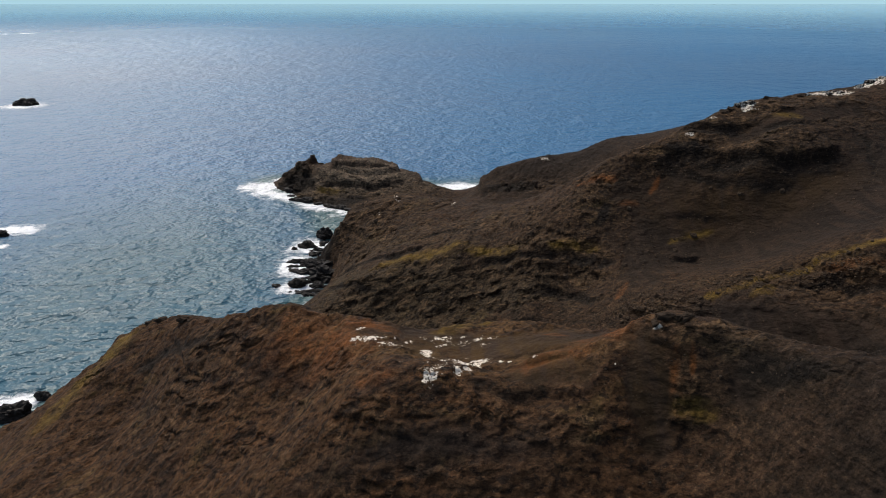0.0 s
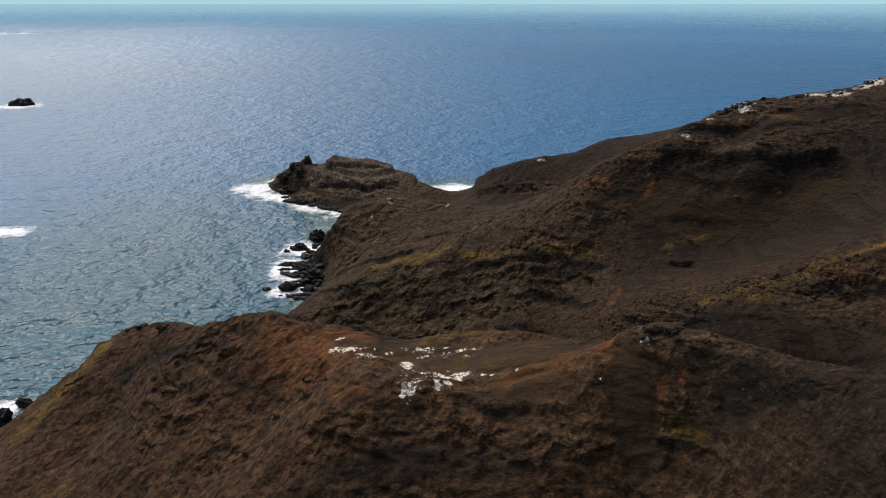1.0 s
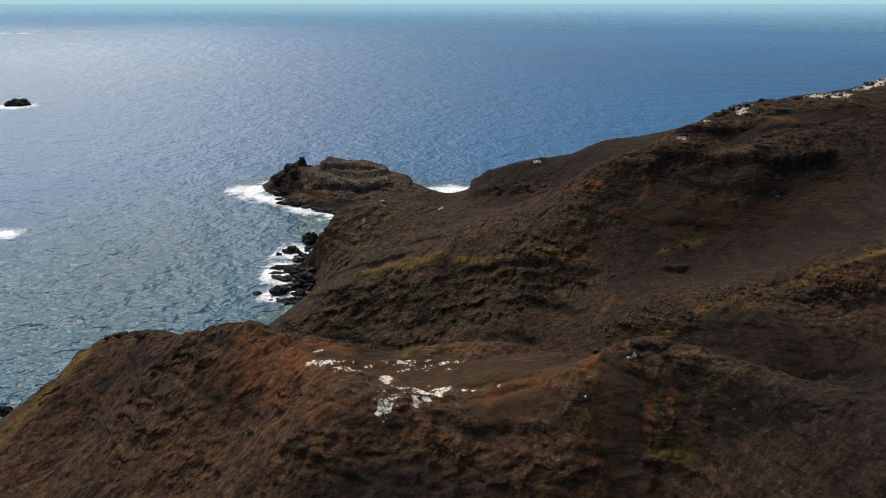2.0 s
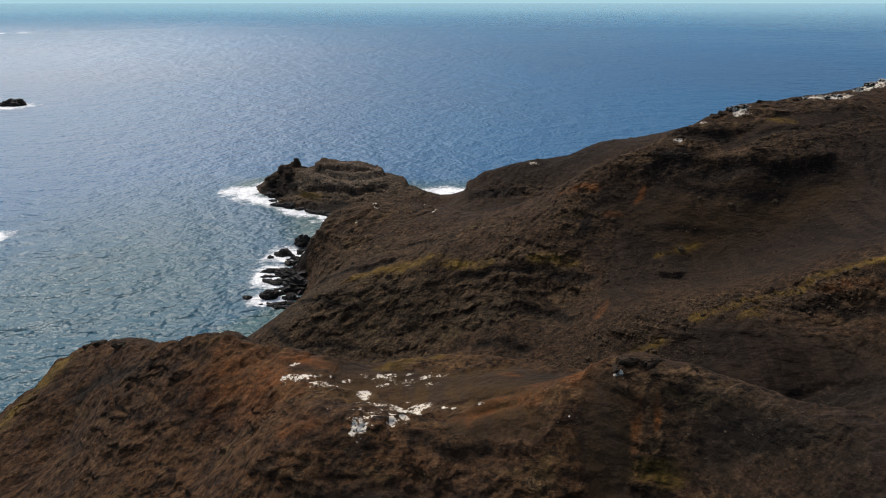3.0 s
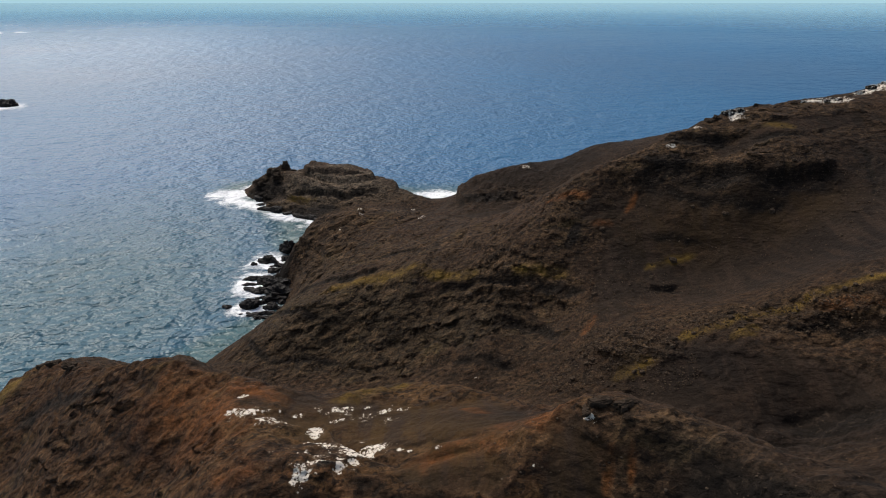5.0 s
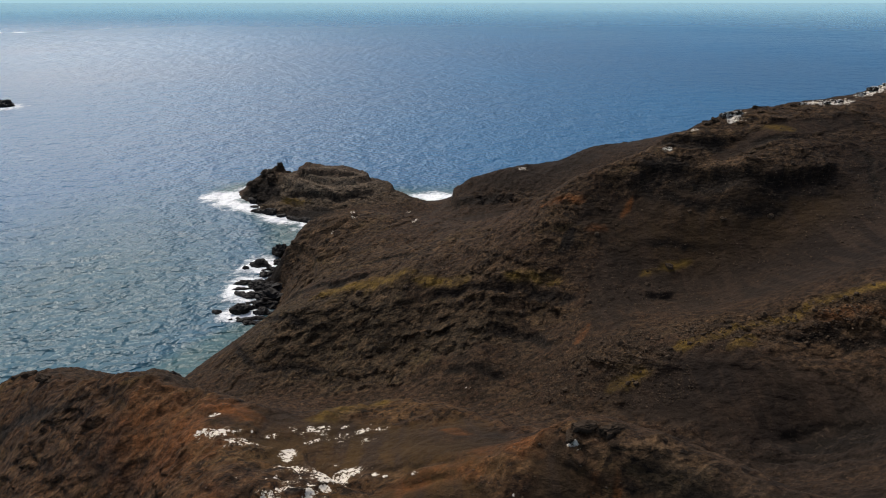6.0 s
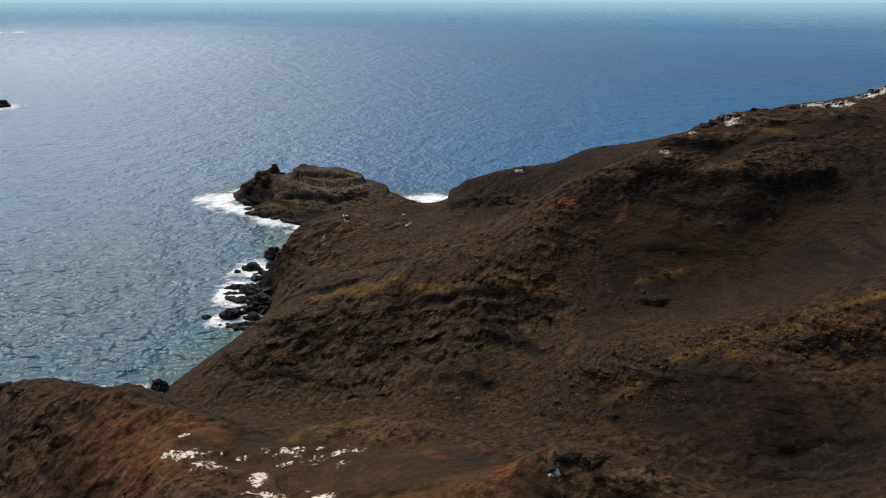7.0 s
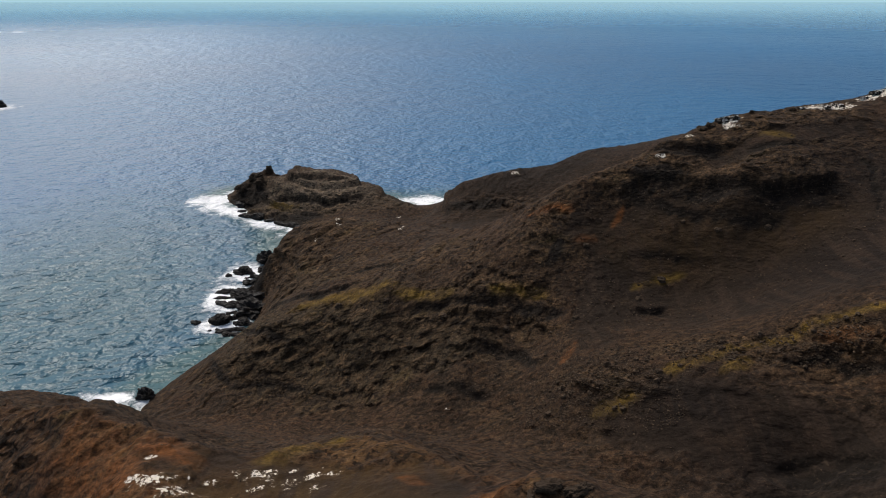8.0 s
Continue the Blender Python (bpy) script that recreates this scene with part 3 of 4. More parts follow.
# ---- helpers for meshes ----
def grid_mesh(name, x, y, z, keep, attributes, mat):
    """A mesh from the cells of a grid of points that are kept, with point colours."""
    rows, cols = x.shape
    i, j = np.nonzero(keep)
    a = i * cols + j
    quads = np.stack([a, a + 1, a + cols + 1, a + cols], 1)
    used, flat = np.unique(quads, return_inverse=True)
    mesh = bpy.data.meshes.new(name)
    mesh.vertices.add(len(used))
    mesh.vertices.foreach_set("co", np.stack([x, y, z], -1).reshape(-1, 3)[used].astype(np.float32).ravel())
    mesh.loops.add(4 * len(quads))
    mesh.loops.foreach_set("vertex_index", flat.reshape(-1).astype(np.int32))
    mesh.polygons.add(len(quads))
    mesh.polygons.foreach_set("loop_start", np.arange(0, 4 * len(quads), 4, dtype=np.int32))
    mesh.polygons.foreach_set("use_smooth", np.ones(len(quads), bool))
    mesh.update(calc_edges=True)
    for key, values in attributes.items():
        layer = mesh.attributes.new(key, "FLOAT_COLOR", "POINT")
        layer.data.foreach_set("color", values.reshape(-1, 4)[used].astype(np.float32).ravel())
    mesh.materials.append(mat)
    return new(name, mesh)


def fan(near, far, rows, fine, centre):
    """A grid of points in rings round the centre, fine ahead and coarse behind. Rings widen with distance."""
    ahead = np.linspace(-42, 42, fine)
    behind = np.linspace(42, 318, 110)[1:]
    turn = np.radians(np.concatenate([ahead, behind]))
    r = np.concatenate([np.linspace(0.01, near, 9)[:-1], near * (far / near) ** np.linspace(0, 1, rows)])
    return centre[0] + np.outer(r, np.sin(turn)), centre[1] + np.outer(r, np.cos(turn))


# ---- land: one relief, parted where one form ends and the next begins ----
# stains on the land: place, half length, half width, turn
GUANO = [(4.4, 101.6, 2.6, 1.8, 35), (6.6, 104.0, 1.9, 1.2, 25), (2.6, 102.8, 1.2, 1.0, 0), (-3.2, 108.8, 1.4, 1.9, 25), (-1.6, 104.6, 2.0, 1.3, 20), (-2.0, 95.3, 1.2, 2.0, -15), (-0.9, 98.0, 0.8, 1.0, -15), (2.6, 97.2, 0.9, 1.3, -30), (3.9, 99.0, 0.9, 0.9, 0), (-14.4, 111.8, 1.7, 1.1, -16), (-10.4, 109.9, 1.7, 1.0, 10), (-16.5, 117.4, 0.9, 0.5, 0), (-16.8, 112.5, 1.0, 0.8, 0)]
GUANO_THIN = [(-0.8, 115.8, 2.2, 1.4, 25), (-0.1, 112.6, 1.4, 0.7, 20), (3.4, 116.6, 0.9, 0.5, 10), (6.3, 115.4, 1.4, 0.9, 25), (9.1, 115.8, 1.3, 0.8, 15), (-6.7, 113.3, 1.0, 0.9, 0), (112.8, 260.0, 3.0, 4.0, -39), (141, 265.3, 4, 2.5, -5), (148.5, 266.0, 5.5, 3.5, -8), (163.5, 272.5, 6.5, 4.0, 15), (172, 276, 5, 4, 15), (89.5, 252, 1.6, 1.4, 0)]
GUANO_SMALL = [(9.7, 102.3, 0.7, 0.6, -24), (11.2, 101.3, 0.4, 0.4, -24), (15.1, 99.1, 0.6, 0.5, -26), (8.1, 102.2, 0.3, 0.4, -30), (23.7, 191.5, 1.1, 0.2, -26), (6.6, 103.8, 1.1, 1.0, -23), (57.4, 404.5, 4.3, 1.8, -19), (-24.6, 315.9, 1.7, 2.0, -5), (2.7, 315.4, 1.1, 3.2, -5), (33.8, 95.0, 1.1, 0.3, -44), (-32.7, 305.3, 1.3, 1.4, -24), (26.9, 92.4, 0.3, 0.1, -35), (-7.6, 409.8, 2.4, 1.3, 36), (1.7, 311.0, 0.9, 3.2, 1), (-26.3, 322.1, 1.5, 3.6, -20), (99.3, 257.3, 2.1, 1.7, -20)]

OCHRE = [
    (3.2, [(-27, 246), (-14, 244), (6.3, 237)]), (1.5, [(36, 224.6), (51, 219.6)]), (1.3, [(72, 173.5), (81, 174), (86.5, 176), (102, 174), (116, 168.5)]), (1.3, [(83, 169), (88.6, 171.3)]),
    (1.0, [(75.4, 218.4), (83.5, 221), (90, 221)]), (1.8, [(57, 170), (64, 170)]), (4.0, [(-84, 167), (-94, 161), (-99, 155), (-106, 148)]), (1.5, [(-1.2, 119), (4.6, 124), (10, 127)]),
    (0.8, [(34.5, 86.3), (37, 85.2), (39.5, 83.8)]), (2.5, [(-88, 437), (-70, 431)]), (1.6, [(8, 234), (24, 228.5)]), (1.2, [(119, 250.4), (126, 246)]),
]
RUST = [
    (5.5, [(-33, 124.5), (-26, 119), (-18, 111)]), (2.0, [(-18.4, 120.5), (-11, 117)]), (1.4, [(-13.5, 97.3), (-9, 96.2)]), (2.2, [(14, 97.8), (19, 98.5), (24.5, 100.2), (30, 99)]), (0.55, [(35.5, 91.5), (34.3, 87.5)]),
    (0.4, [(37.7, 90.8), (37.5, 88.8)]), (0.9, [(102, 171), (107, 167), (112, 162.5)]), (1.0, [(56, 197), (52.6, 192)]), (0.8, [(77, 243), (72.7, 237.6)]), (1.3, [(49, 248), (61, 244)]), (1.5, [(62, 233.7), (66.5, 234.2)]), (0.9, [(18.8, 111.3), (21.7, 109)]),
]
BLACK = [(-105.3, 452.4, 19.2, 11.9, -31), (-65.4, 311.0, 9.8, 27.6, -18), (-71.0, 418.4, 20.5, 8.0, -10), (34.3, 386.3, 17.2, 5.0, -22), (55.0, 231, 2.4, 6, -25), (88, 246, 9, 2.5, -26), (0.5, 97.3, 1.8, 1.0, 0), (47, 83, 8, 2.0, -50), (95, 142, 12, 4, -25)]
# broad ovals where the ground is darker, mostly to the right and far
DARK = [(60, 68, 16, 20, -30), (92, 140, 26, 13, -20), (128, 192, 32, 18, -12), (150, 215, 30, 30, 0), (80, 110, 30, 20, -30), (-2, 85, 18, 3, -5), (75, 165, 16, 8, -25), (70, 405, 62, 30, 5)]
GREY = [(-15, 225, 40, 22, -15), (20, 208, 30, 14, -20), (-40, 250, 20, 30, 0), (35, 93, 4, 2.5, -10), (46, 84, 9, 4, -50), (-58, 448, 60, 30, 0)]

X, Y = fan(42, 640, 980, 1040, (13, 8))
BASE = plate(X, Y)
DRY = BASE > -7
LX, LY = X[DRY], Y[DRY]
LZ, CALM = relief(LX, LY)
ROCK = rockiness(LX, LY)
OUT = ledges(LX, LY, LZ, ROCK) * CALM
RAGS, CHIPS = fbm(LX, LY, 7, 3, 44), fbm(LX, LY, 2.2, 3, 63)
RAG = RAGS * 0.5 + CHIPS * 0.5
DROPPINGS = np.maximum(1.3 * blob(LX, LY, GUANO), (0.85 + 0.3 * ramp(200, 250, LY)) * blob(LX, LY, GUANO_THIN))
DROPPINGS = np.where(DROPPINGS > 0, DROPPINGS + 0.40 * fbm(LX, LY, 2.0, 4, 92), 0)
DROPPINGS = np.maximum(DROPPINGS, (1.1 - 0.4 * ramp(200, 290, LY)) * blob(LX, LY, GUANO_SMALL))
DROPPINGS = np.maximum(DROPPINGS, 0.42 * blob(LX, LY, [(0.5, 101, 7, 6, 20), (-11, 110.5, 7, 3, -20), (3, 113.5, 10, 2, -15)]) + 0.30 * fbm(LX, LY, 1.6, 3, 94))
DROPPINGS = np.where(DROPPINGS > 0.2, np.clip(DROPPINGS, 0, 1.05), 0)
FACES = ramp(0.2, 0.8, blob(LX, LY, BLACK) + 0.3 * RAG)
for up, wide, deep, points in SCARPS:
    near, d, inside = course(LX, LY, points, deep + 5)
    d = d + 1.1 * RAGS[near] + 0.45 * CHIPS[near]
    face = ramp(-deep * 1.3, -deep * 0.7, d) * ramp(0.9, 0.2, d) * ramp(0, 4, inside) * np.clip(0.9 + 0.6 * RAG[near], 0, 1) * (1 - 0.45 * ramp(150, 130, LY[near]))
    FACES[near] = np.maximum(FACES[near], face)
LOOSE = scree(LX, LY)
STAIN = np.stack([DROPPINGS, strip(LX, LY, OCHRE, RAG), strip(LX, LY, RUST, RAG), FACES], -1)
near, d, _ = course(LX, LY, CREST, 400)
FORE = np.zeros_like(LX)
FORE[near] = ramp(1.5, -0.5, d + 0.8 * RAG[near])
WARM = np.clip(0.9 * FORE + 0.35 * fbm(LX, LY, 24, 3, 49) * FORE, 0, 1) * ramp(44, 27, LX)
PALE = 0.95 * blob(LX, LY, [(-58, 448, 46, 26, -5)])
# tan soil; the hump's sunlit gold is put into its colour
LIT_SOIL = blob(LX, LY, [(4, 106, 20, 9, -22), (20, 98, 10, 5, -30), (12, 120, 14, 8, -20)]) * FORE
# paler ash; the last two ovals paint away the steep slope's shade
LIT_SOIL = np.maximum(LIT_SOIL, 0.4 * blob(LX, LY, [(31, 89.5, 4, 8, 0), (22, 92, 8, 3, -20), (90, 228, 22, 9, -20), (118, 220, 18, 7, -8)]))
NONE = np.zeros_like(LX)


def spread(values):
    """Values of the dry places on the whole grid."""
    full = np.zeros((*X.shape, 4))
    full[DRY] = values
    return full


ATTRIBUTES = {
    "stain": spread(STAIN),
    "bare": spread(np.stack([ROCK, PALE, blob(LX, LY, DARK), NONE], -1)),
    "tone": spread(np.stack([WARM, LOOSE, blob(LX, LY, GREY), LIT_SOIL], -1)),
    "bed": spread(np.stack([LX, LY, tilted(LX, LY, LZ), NONE], -1)),
}
Z = BASE.copy()
Z[DRY] = LZ
X[DRY], Y[DRY] = LX - 0.35 * OUT, LY - 0.94 * OUT
CX, CY = X[:-1, :-1], Y[:-1, :-1]
CELL = np.maximum(np.maximum(Z[:-1, :-1], Z[1:, :-1]), np.maximum(Z[:-1, 1:], Z[1:, 1:])) > -5
CELL &= CX ** 2 + CY ** 2 < 800 ** 2
VALLEY = np.interp(CX, [-140, -76, -38, 2, 40, 72, 100, 140], [215, 226, 205, 194, 172, 148, 136, 128])
FRONT = CY < VALLEY
HEAD = (CY > 372 + 0.0 * CX) & (CX < 6) & ~FRONT
KNOLL = (CY > 350) & (CX >= 6)
REST = ~FRONT & ~HEAD & ~KNOLL
HIGH = REST & (CX > 62 + (CY - 200) * 0.15)
for name, part_of, label in (
        ("ground_front_ridge", FRONT, "near ridge of brown and rust volcanic ash with white-stained rocks"),
        ("ground_middle_slope", REST & ~HIGH, "dark brown lava slope with ochre ledges above a cove"),
        ("ground_high_ridge", HIGH, "high dark cinder ridge with black lava beds and white-stained crest"),
        ("ground_headland", HEAD, "rocky brown headland with black lava tip in white surf"),
        ("ground_far_knoll", KNOLL, "far dark knoll with a cliff edge above the sea")):
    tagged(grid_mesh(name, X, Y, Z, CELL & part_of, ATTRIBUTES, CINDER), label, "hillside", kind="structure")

# ---- sea: one sheet to the horizon ----
# surf: place, half length, half width, turn
SURF = [(-130, 464, 16, 20, 1), (-140, 462, 11, 17, 1), (-112, 438, 20, 13, -25), (-86, 413, 22, 10, -30), (-128, 448, 12, 14, 10), (-75, 338, 17, 18, 1), (-74, 310, 16, 20, 1), (-67, 284, 14, 12, 1), (6, 464, 24, 17, 1), (-246, 364, 18, 14, 1), (-237, 336, 4, 5, 1), (-139, 186, 11, 9, 1), (-538, 858, 36, 36, 1), (-1406, 2340, 33, 26, 17), (-1451, 2300, 15, 26, 16), (-87, 229, 13, 5, -8), (-66, 404, 7, 4, 1)]
SX, SY = fan(60, 4900, 620, 520, (13, 8))
DIST = np.hypot(SX, SY)
SZ = 115.5 * ramp(1500, 5600, DIST) / ramp(1500, 5600, np.array(4900.0))
FLOOR = np.full_like(SX, -16.0)
CLOSE = DIST < 800
FLOOR[CLOSE] = plate(SX[CLOSE], SY[CLOSE])
wash = ramp(-7.5, -0.5, FLOOR) * ramp(-0.35, 0.5, fbm(SX, SY, 40, 2, 90) + 0.15)
FOAM = np.maximum(0.75 * wash, blob(SX, SY, SURF))
# shallows; the wide oval puts the grey sky's reflection into the water's colour
SHOAL_SHEEN = np.maximum(ramp(-14, -4, FLOOR), 0.75 * blob(SX, SY, [(-140, 270, 110, 190, 5), (12, 458, 30, 14, 0)]))
ZERO = np.zeros_like(SX)
SZ = SZ + np.where(DIST < 900, fbm(SX, SY, 26, 2, 95) * 0.25, 0)
tagged(grid_mesh("water", SX, SY, SZ, np.ones_like(SX[:-1, :-1], bool), {"surf": np.stack([FOAM, SHOAL_SHEEN, ramp(900, 5000, DIST), ZERO], -1)}, SEA), "blue-grey open sea with wind waves and white surf", "sea", kind="structure")


# ---- glowing ring painted as pale haze low over the horizon ----
def glowing_haze_material():
    m, nt, bsdf = material("glowing_haze")
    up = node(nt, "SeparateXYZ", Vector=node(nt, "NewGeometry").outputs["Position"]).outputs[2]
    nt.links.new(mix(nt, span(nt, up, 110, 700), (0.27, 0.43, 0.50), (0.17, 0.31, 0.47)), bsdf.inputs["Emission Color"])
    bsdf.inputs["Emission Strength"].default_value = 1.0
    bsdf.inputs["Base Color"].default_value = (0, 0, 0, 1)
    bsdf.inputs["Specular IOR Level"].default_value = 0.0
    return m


def ring(name, radius, low, high, mat):
    turn = np.radians(np.linspace(0, 360, 181))[:-1]
    bm = bmesh.new()
    rims = [[bm.verts.new((radius * math.sin(a), radius * math.cos(a), z)) for a in turn] for z in (low, high)]
    for i in range(180):
        bm.faces.new((rims[0][i], rims[0][i - 1], rims[1][i - 1], rims[1][i]))
    mesh = bpy.data.meshes.new(name)
    bm.to_mesh(mesh)
    bm.free()
    mesh.materials.append(mat)
    return new(name, mesh)


# added glow; it hides the low sky, so the sea reflects pale blue
tagged(ring("backdrop", 4930, 60, 700, glowing_haze_material()), "glowing backdrop painted as pale blue haze over the sea's horizon", "haze", kind="structure")


# ---- rocks ----
def rock_mesh(name, half, seed, mat, detail=3, blocky=0.9, strata=0.0):
    """A rugged rock round the origin with half sizes; its foot lies below the origin."""
    bm = bmesh.new()
    bmesh.ops.create_icosphere(bm, subdivisions=detail, radius=1.0)
    shift = Vector((seed * 3.7, seed * -2.3, seed * 1.9))
    size = max(half)
    for v in bm.verts:
        p = v.co.copy()
        p = Vector([math.copysign(abs(c) ** blocky, c) for c in p])
        q = Vector((p.x * half[0], p.y * half[1], p.z * half[2])) / size
        big = noise.noise(q * 1.7 + shift)
        crag = 1 - 2 * abs(noise.noise(q * 3.9 + shift * 1.3))
        grit = noise.noise(q * 9.5 + shift * 0.7)
        p *= 0.85 + 0.6 * big + 0.36 * crag + 0.13 * grit
        z = p.z
        if strata:
            k = z * strata
            z = (math.floor(k) + min(1, max(0, (k - math.floor(k) - 0.5) * 4))) / strata * 0.8 + z * 0.2
        v.co = Vector((p.x * half[0], p.y * half[1], z * half[2]))
    mesh = bpy.data.meshes.new(name)
    bm.to_mesh(mesh)
    bm.free()
    mesh.materials.append(mat)
    return mesh


def height(x, y):
    return float(land(np.array([float(x)]), np.array([float(y)]))[0])


def rock(name, x, y, z, half, seed, mat, label, group="", turn=0.0, **form):
    ob = new(name, rock_mesh(name, half, seed, mat, **form))
    ob.matrix_world = pose(x, y, z, 0, 0, turn)
    return tagged(ob, label, "rock", group)


# surf rocks: place, half length, half width, height over the water, turn
COVE = [
    (-76, 315.5, 3.8, 1.5, 1.3, 8), (-69, 314.5, 4.2, 2.0, 1.8, -6), (-73.5, 302.5, 3.4, 1.4, 1.2, -9), (-67, 301.5, 3.8, 1.9, 1.8, 6), (-69, 285, 3.7, 2.8, 3.2, 0), (-59.5, 284, 3.2, 1.6, 1.6, 8),
    (-62.5, 277.7, 4.4, 1.3, 1.1, -6), (-75, 338, 4.2, 2.4, 2.6, 10), (-81, 334, 1.6, 1.1, 1.1, 0), (-67.5, 332, 4.2, 1.3, 1.5, -8),
    (-68.5, 353, 3.6, 3.8, 4.6, 20), (-65.5, 310, 5.5, 2.6, 2.4, 5), (-59, 306, 6.0, 4.4, 4.4, -10), (-58, 295, 6.4, 5.0, 4.6, 12),
    (-69, 325, 2.9, 2.2, 1.8, 0), (-66, 294, 1.3, 0.9, 0.9, 0), (-59, 274, 2.8, 1.2, 1.2, -20), (-76, 309, 3.2, 0.9, 0.8, 4),
]
for i, (x, y, a, b, h, turn) in enumerate(COVE):
    turn += 24 * math.sin(2.4 * i)
    rock("surf_rock", x, y, h * 0.15, (a, b * 1.1, h * 0.85), 11 + i, LAVA, "low black wet lava rock awash in the cove's white surf" if b < 1.5 else "rugged black lava rock standing in the cove's surf", "surf rocks in the cove", turn, detail=4 if a > 3 else 3)
rng = np.random.RandomState(31)
for i in range(64):
    x, y, size = -79 + 20 * math.sqrt(rng.uniform(0, 1)), rng.uniform(274, 346), rng.uniform(0.4, 1.4)
    rock("surf_rock", x, y, size * 0.1, (size * 1.3, size, size * 0.7), 220 + i, LAVA, "small black lava rock awash in the cove's surf", "surf rocks in the cove", rng.uniform(-40, 40))
FOOT = [
    (-101, 428, 5.0, 2.2, 2.2, -25), (-93, 425, 4.4, 2.6, 3.0, -30), (-110, 450, 4.0, 3.0, 3.2, -50), (-76.5, 413.5, 4.3, 2.0, 1.8, -30),
    (-69, 410, 4.8, 2.2, 2.4, -20), (-84.5, 419, 2.8, 1.8, 1.8, 0), (-63, 405.5, 3.4, 1.8, 1.6, -35), (-116, 461, 3.4, 2.6, 2.6, 0), (-106, 438, 2.4, 1.5, 1.2, 0),
]
for i, (x, y, a, b, h, turn) in enumerate(FOOT):
    rock("surf_rock", x, y, h * 0.15, (a, b, h * 0.7), 41 + i, LAVA, "black lava rock at the headland's foot in white foam", "surf rocks at the headland", turn, detail=4 if a > 4 else 3)
rock("surf_rock", -134, 179, 0.6, (4.2, 3.0, 3.6), 60, LAVA, "black lava rock in the surf below the near ridge", "surf rocks below the ridge", 20, detail=4)
rock("surf_rock", -132, 190, 0.4, (2.6, 1.4, 1.8), 61, LAVA, "small black lava rock awash below the near ridge", "surf rocks below the ridge", 5)
rock("surf_rock", -75.5, 230, 0.4, (2.6, 1.9, 2.4), 62, LAVA, "black lava rock at the valley's mouth in white surf", "", 5, detail=4)
rock("offshore_rock", -250, 353, 0.4, (4.2, 2.6, 2.4), 63, LAVA, "low black rock awash in breaking foam offshore", "offshore rocks", 5, detail=4)
rock("offshore_rock", -538, 866, 1.0, (11.5, 7, 6.0), 67, LAVA, "jagged black sea stack ringed by white foam far offshore", "offshore rocks", 10, detail=5, blocky=0.9)


# ---- loose stones and crags on the land ----
def on_land(x, y):
    """Places on the ground next to (x, y)."""
    x, y = np.asarray(x, float), np.asarray(y, float)
    z, calm = relief(x, y)
    out = ledges(x, y, z, rockiness(x, y)) * calm
    return x - 0.35 * out, y - 0.94 * out, z


def stone_material():
    m, nt, bsdf = material("cinder_stone")
    where = node(nt, "NewGeometry").outputs["Position"]
    pick = node(nt, "NewGeometry").outputs["Random Per Island"]
    colour = mix(nt, pick, (0.030, 0.020, 0.013), (0.120, 0.085, 0.056))
    colour = mix(nt, span(nt, noise_of(nt, where, 0.5, 5, 0.7), 0.4, 0.65, 0, 0.6), colour, (0.022, 0.015, 0.010))
    nt.links.new(colour, bsdf.inputs["Base Color"])
    bsdf.inputs["Roughness"].default_value = 0.95
    bsdf.inputs["Specular IOR Level"].default_value = 0.12
    nt.links.new(node(nt, "Bump", Strength=0.8, Distance=0.2, Height=noise_of(nt, where, 0.3, 4)).outputs[0], bsdf.inputs["Normal"])
    return m


def white_material():
    """Lava crusted white by sea birds."""
    m, nt, bsdf = material("guano_crusted_lava")
    where = node(nt, "NewGeometry").outputs["Position"]
    crust = noise_of(nt, where, 1.2, 8, 0.75, (1, 1, 0.6), 0.5)
    nt.links.new(mix(nt, span(nt, crust, 0.50, 0.57), (0.024, 0.018, 0.014), (0.78, 0.74, 0.66)), bsdf.inputs["Base Color"])
    bsdf.inputs["Roughness"].default_value = 0.95
    bsdf.inputs["Specular IOR Level"].default_value = 0.12
    nt.links.new(node(nt, "Bump", Strength=0.9, Distance=0.4, Height=crust).outputs[0], bsdf.inputs["Normal"])
    return m


STONE, WHITE = stone_material(), white_material()


def stone_field(name, spots, count, small, large, seed, label):
    """Stones strewn over soft ovals of ground, joined into one mesh."""
    rng = np.random.RandomState(seed)
    which = rng.randint(0, len(spots), count)
    spot = np.array(spots, float)[which]
    r, a = np.sqrt(rng.rand(count)) * 1.15, rng.rand(count) * 2 * math.pi
    u, v, turn = r * np.cos(a) * spot[:, 2], r * np.sin(a) * spot[:, 3], np.radians(spot[:, 4])
    x, y, z = on_land(spot[:, 0] + u * np.cos(turn) - v * np.sin(turn), spot[:, 1] + u * np.sin(turn) + v * np.cos(turn))
    size = small + (large - small) * rng.rand(count) ** 4
    bm = bmesh.new()
    bmesh.ops.create_icosphere(bm, subdivisions=1, radius=1.0)
    shape = np.array([v.co for v in bm.verts])
    faces = np.array([[v.index for v in f.verts] for f in bm.faces])
    bm.free()
    verts = shape[None] * (1 + 0.55 * (rng.rand(count, len(shape), 1) - 0.5)) * (0.6 + 0.8 * rng.rand(count, 1, 3)) * size[:, None, None]
    verts[:, :, 2] *= 0.75
    verts += np.stack([x, y, z + 0.15 * size], -1)[:, None]
    faces = faces[None] + (np.arange(count) * len(shape))[:, None, None]
    mesh = bpy.data.meshes.new(name)
    mesh.from_pydata(verts.reshape(-1, 3).tolist(), [], faces.reshape(-1, 3).tolist())
    mesh.materials.append(STONE)
    return tagged(new(name, mesh), label, "stones", kind="stuff")


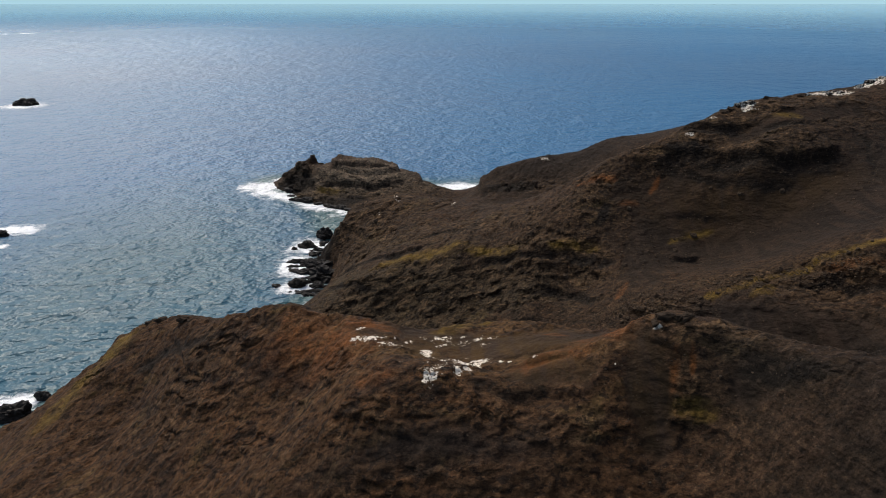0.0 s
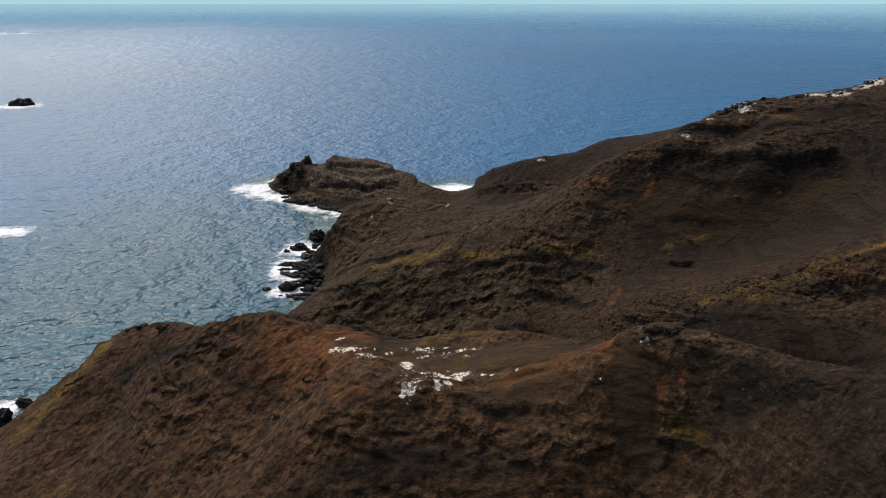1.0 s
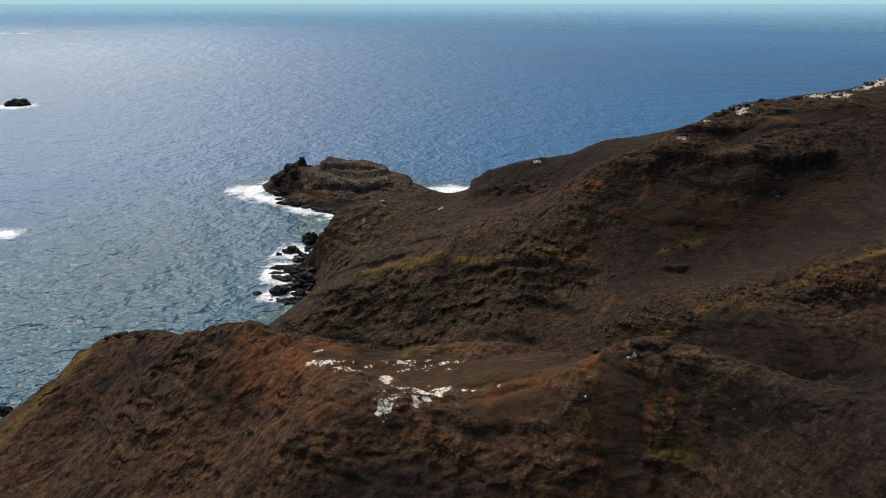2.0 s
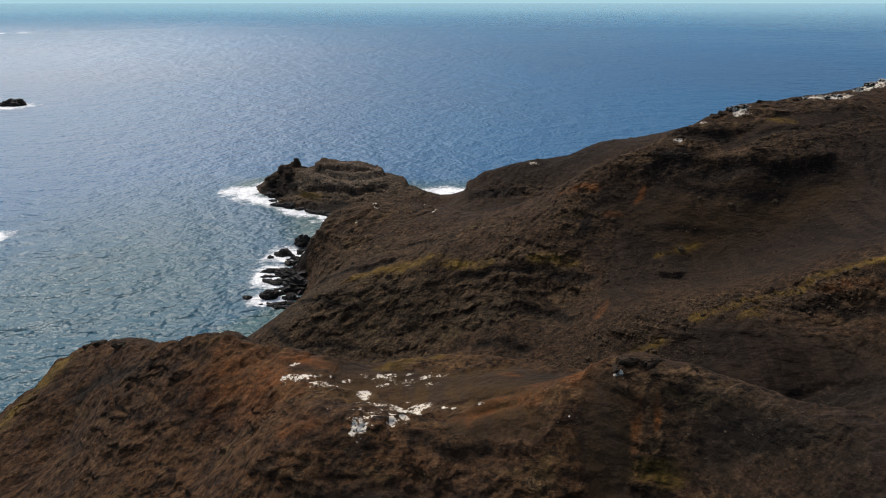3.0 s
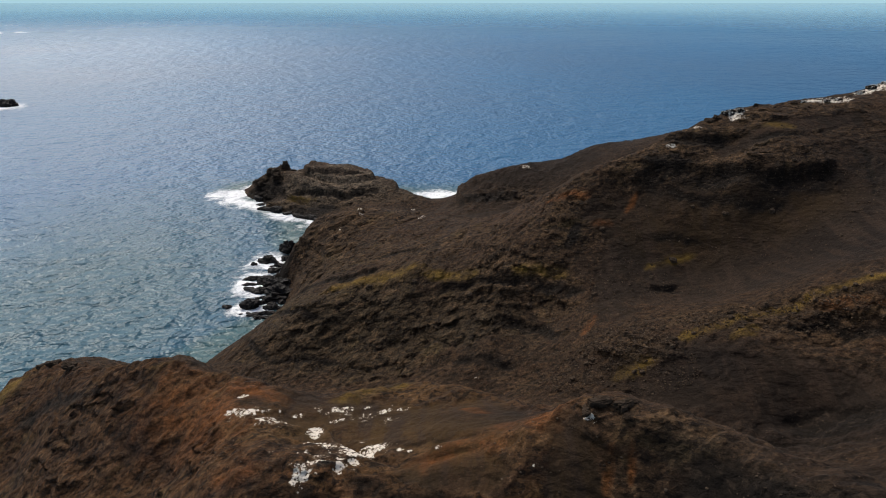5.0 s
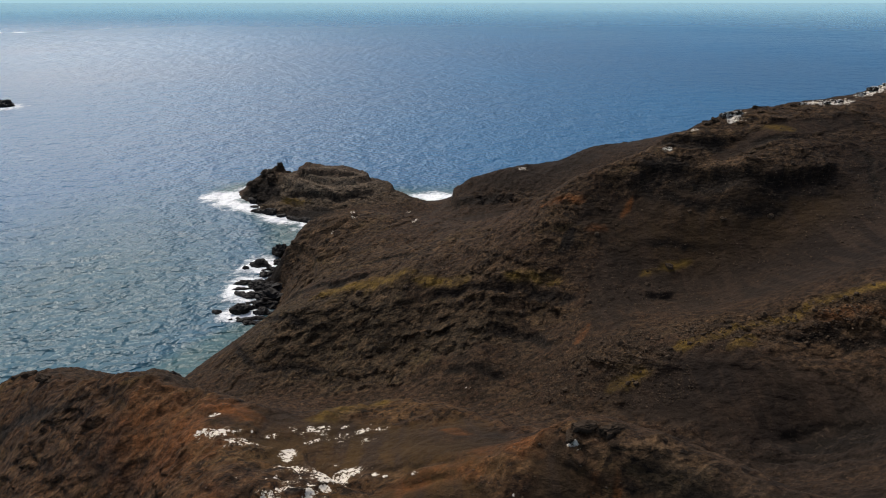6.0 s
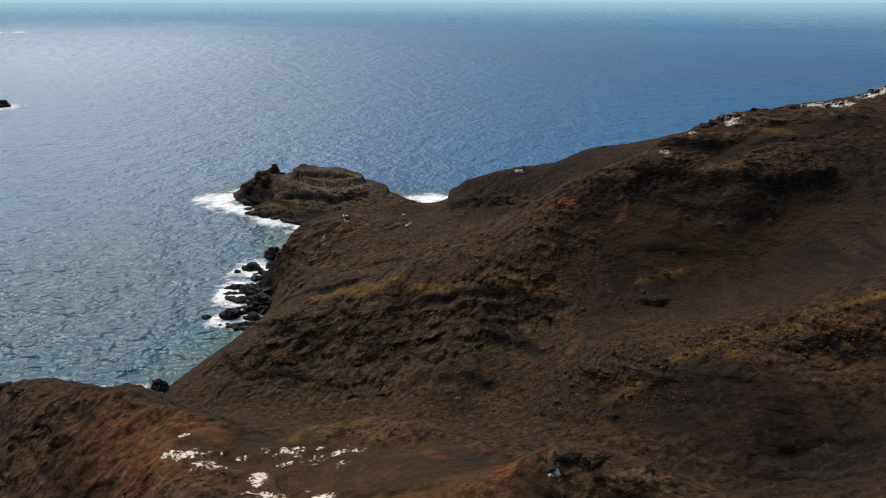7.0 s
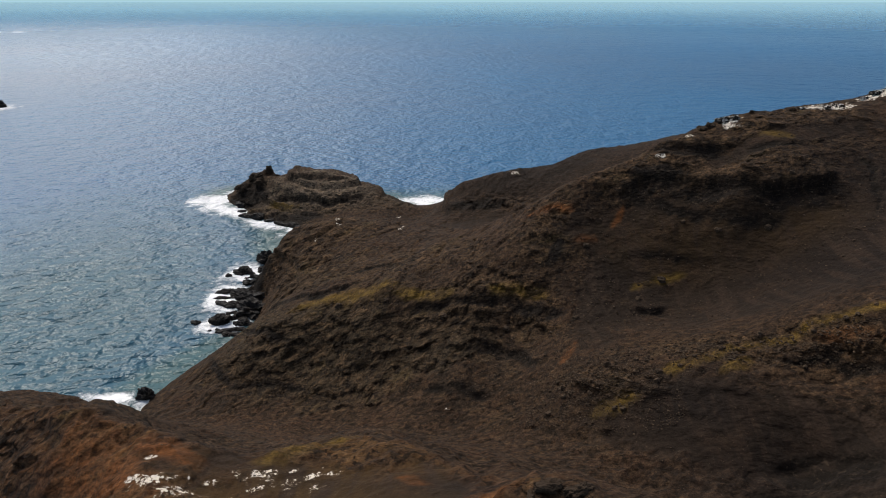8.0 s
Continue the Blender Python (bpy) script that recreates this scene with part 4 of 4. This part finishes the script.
SPUR = [(58, 182, 14, 5, -35), (72, 178, 14, 6, -20), (90, 175, 16, 5, -25), (104, 168, 12, 4, -35), (50, 178, 10, 6, -20), (62, 170, 12, 6, -35)]
SLOPES = [(95, 222, 40, 22, -8), (20, 225, 60, 22, -20), (-15, 250, 45, 35, -25), (60, 200, 35, 20, -20), (130, 235, 40, 25, 0)]
NEAR = [(0, 92, 45, 12, -5), (-40, 120, 35, 14, -35), (40, 88, 18, 12, -20), (5, 130, 35, 25, -20), (70, 150, 30, 15, -30)]
stone_field("boulder_stream", SPUR, 9000, 0.06, 0.30, 5, "stream of brown lava boulders running down a spur")
stone_field("slope_rubble", SLOPES, 6000, 0.07, 0.36, 6, "scattered brown lava rubble on the ash slopes")
stone_field("ridge_rubble", NEAR, 2600, 0.04, 0.18, 7, "small loose cinder stones strewn over the near ridge")


def boulder(x, y, half, seed, label, mat=STONE, group="", turn=0.0, name="boulder", sink=0.3, **form):
    px, py, pz = (float(v[0]) for v in on_land([x], [y]))
    return rock(name, px, py, pz + half[2] * (0.6 - sink), half, seed, mat, label, group, turn, **form)


rng = np.random.RandomState(12)
for i in range(34):
    x, y, a, b, turn = SPUR[i % 6]
    x, y, size = x + rng.uniform(-a, a) * 0.8, y + rng.uniform(-b, b) * 0.8, rng.uniform(0.4, 0.75)
    boulder(x, y, (size, size * 0.8, size * 0.7), 100 + i, "rough brown lava boulder among rubble on the spur", group="boulders on the spur", turn=rng.uniform(0, 180))
for i, (x, y, size) in enumerate(((100, 226, 1.5), (112, 222, 1.4), (92, 232, 1.2), (84, 221, 1.8), (76, 214, 1.2), (58, 208, 1.4), (40, 214, 1.6), (22, 222, 1.8), (4, 232, 1.4), (-12, 238, 1.7), (-28, 262, 1.5), (-34, 300, 1.6), (64, 232, 1.3), (120, 230, 1.2))):
    boulder(x, y, (size * 0.6, size * 0.5, size * 0.45), 140 + i, "lone brown lava boulder on the ash slope", group="boulders on the slope", turn=40 * i)

# outcrops along the skyline, some of their blocks white with guano
def outcrop(blocks, label, group, seed, shrink=1.0, sink=0.6):
    """An outcrop of blocks (x, y, half length, half width, height, white)."""
    base = on_land([blocks[0][0]], [blocks[0][1]])
    thing = tagged(new("rock_outcrop"), label, "outcrop", group)
    thing.matrix_world = pose(*(float(v[0]) for v in base))
    for i, (x, y, a, b, h, white) in enumerate(blocks):
        px, py, pz = (float(v[0]) for v in on_land([x], [y]))
        half = (a * shrink, b * shrink, h * shrink)
        ob = new("lava_block", rock_mesh("lava_block", half, seed + i, WHITE if white else STONE, detail=4, blocky=0.85))
        ob.parent = thing
        ob.matrix_parent_inverse = Matrix()
        ob.matrix_basis = thing.matrix_world.inverted() @ pose(px, py, pz + half[2] * (0.6 - sink), 0, 0, 37 * i)
        if white:
            ob["label"] = "guano-crusted white block"


outcrop([(111, 262, 2.6, 1.6, 1.3, 1), (114.5, 261, 2.0, 1.3, 1.0, 1), (107, 261.5, 2.4, 1.7, 1.0, 0), (104, 260, 2.1, 1.4, 0.9, 0)], "jagged dark lava outcrop streaked white on the crest", "outcrops on the high crest", 170, 0.75, 0.75)
outcrop([(122, 264.5, 1.5, 1.1, 1.1, 0), (120.5, 264, 1.0, 0.8, 0.7, 0)], "small dark lava outcrop on the high crest", "outcrops on the high crest", 176, 0.75, 0.75)
outcrop([(138, 266, 2.1, 1.3, 0.8, 1), (134.5, 266, 1.6, 1.2, 1.0, 0), (145, 266.5, 3.4, 1.7, 1.0, 1), (149, 267, 2.6, 1.5, 0.9, 1)], "long lava outcrop crusted white with guano on the crest", "outcrops on the high crest", 180, 0.75, 0.75)
outcrop([(160, 272, 2.8, 1.5, 1.0, 1), (165, 274, 3.6, 1.8, 1.1, 1), (171, 276, 2.8, 1.7, 1.1, 1)], "white guano-crusted lava outcrop at the crest's top", "outcrops on the high crest", 186, 0.75, 0.75)
outcrop([(-104, 470, 5.0, 3.6, 2.2, 0), (-111, 464, 4.6, 3.6, 2.0, 0), (-100, 462, 4.0, 3.0, 2.0, 0), (-97.5, 476, 2.2, 2.0, 2.8, 0), (-92, 470, 3.0, 2.2, 1.5, 0)], "jagged black lava outcrop with a horn on the headland", "", 190, 1.0, 0.7)
outcrop([(-79.6, 166, 2.6, 1.4, 1.0, 0), (-77, 164.5, 1.6, 1.0, 0.6, 0)], "low dark outcrop on the near ridge's crest", "outcrops on the near crest", 196, 0.85, 0.8)
outcrop([(-66, 153.5, 2.2, 1.2, 0.9, 0), (-63.5, 152, 1.4, 0.9, 0.6, 0)], "low dark outcrop on the near ridge's crest", "outcrops on the near crest", 198, 0.85, 0.8)
outcrop([(35.5, 97, 1.8, 0.8, 0.5, 0), (38, 96, 1.5, 0.7, 0.5, 0), (33.5, 96.2, 1.0, 0.5, 0.4, 0)], "overhanging dark lava slab with a white-stained edge", "", 205, 1.0, 0.6)
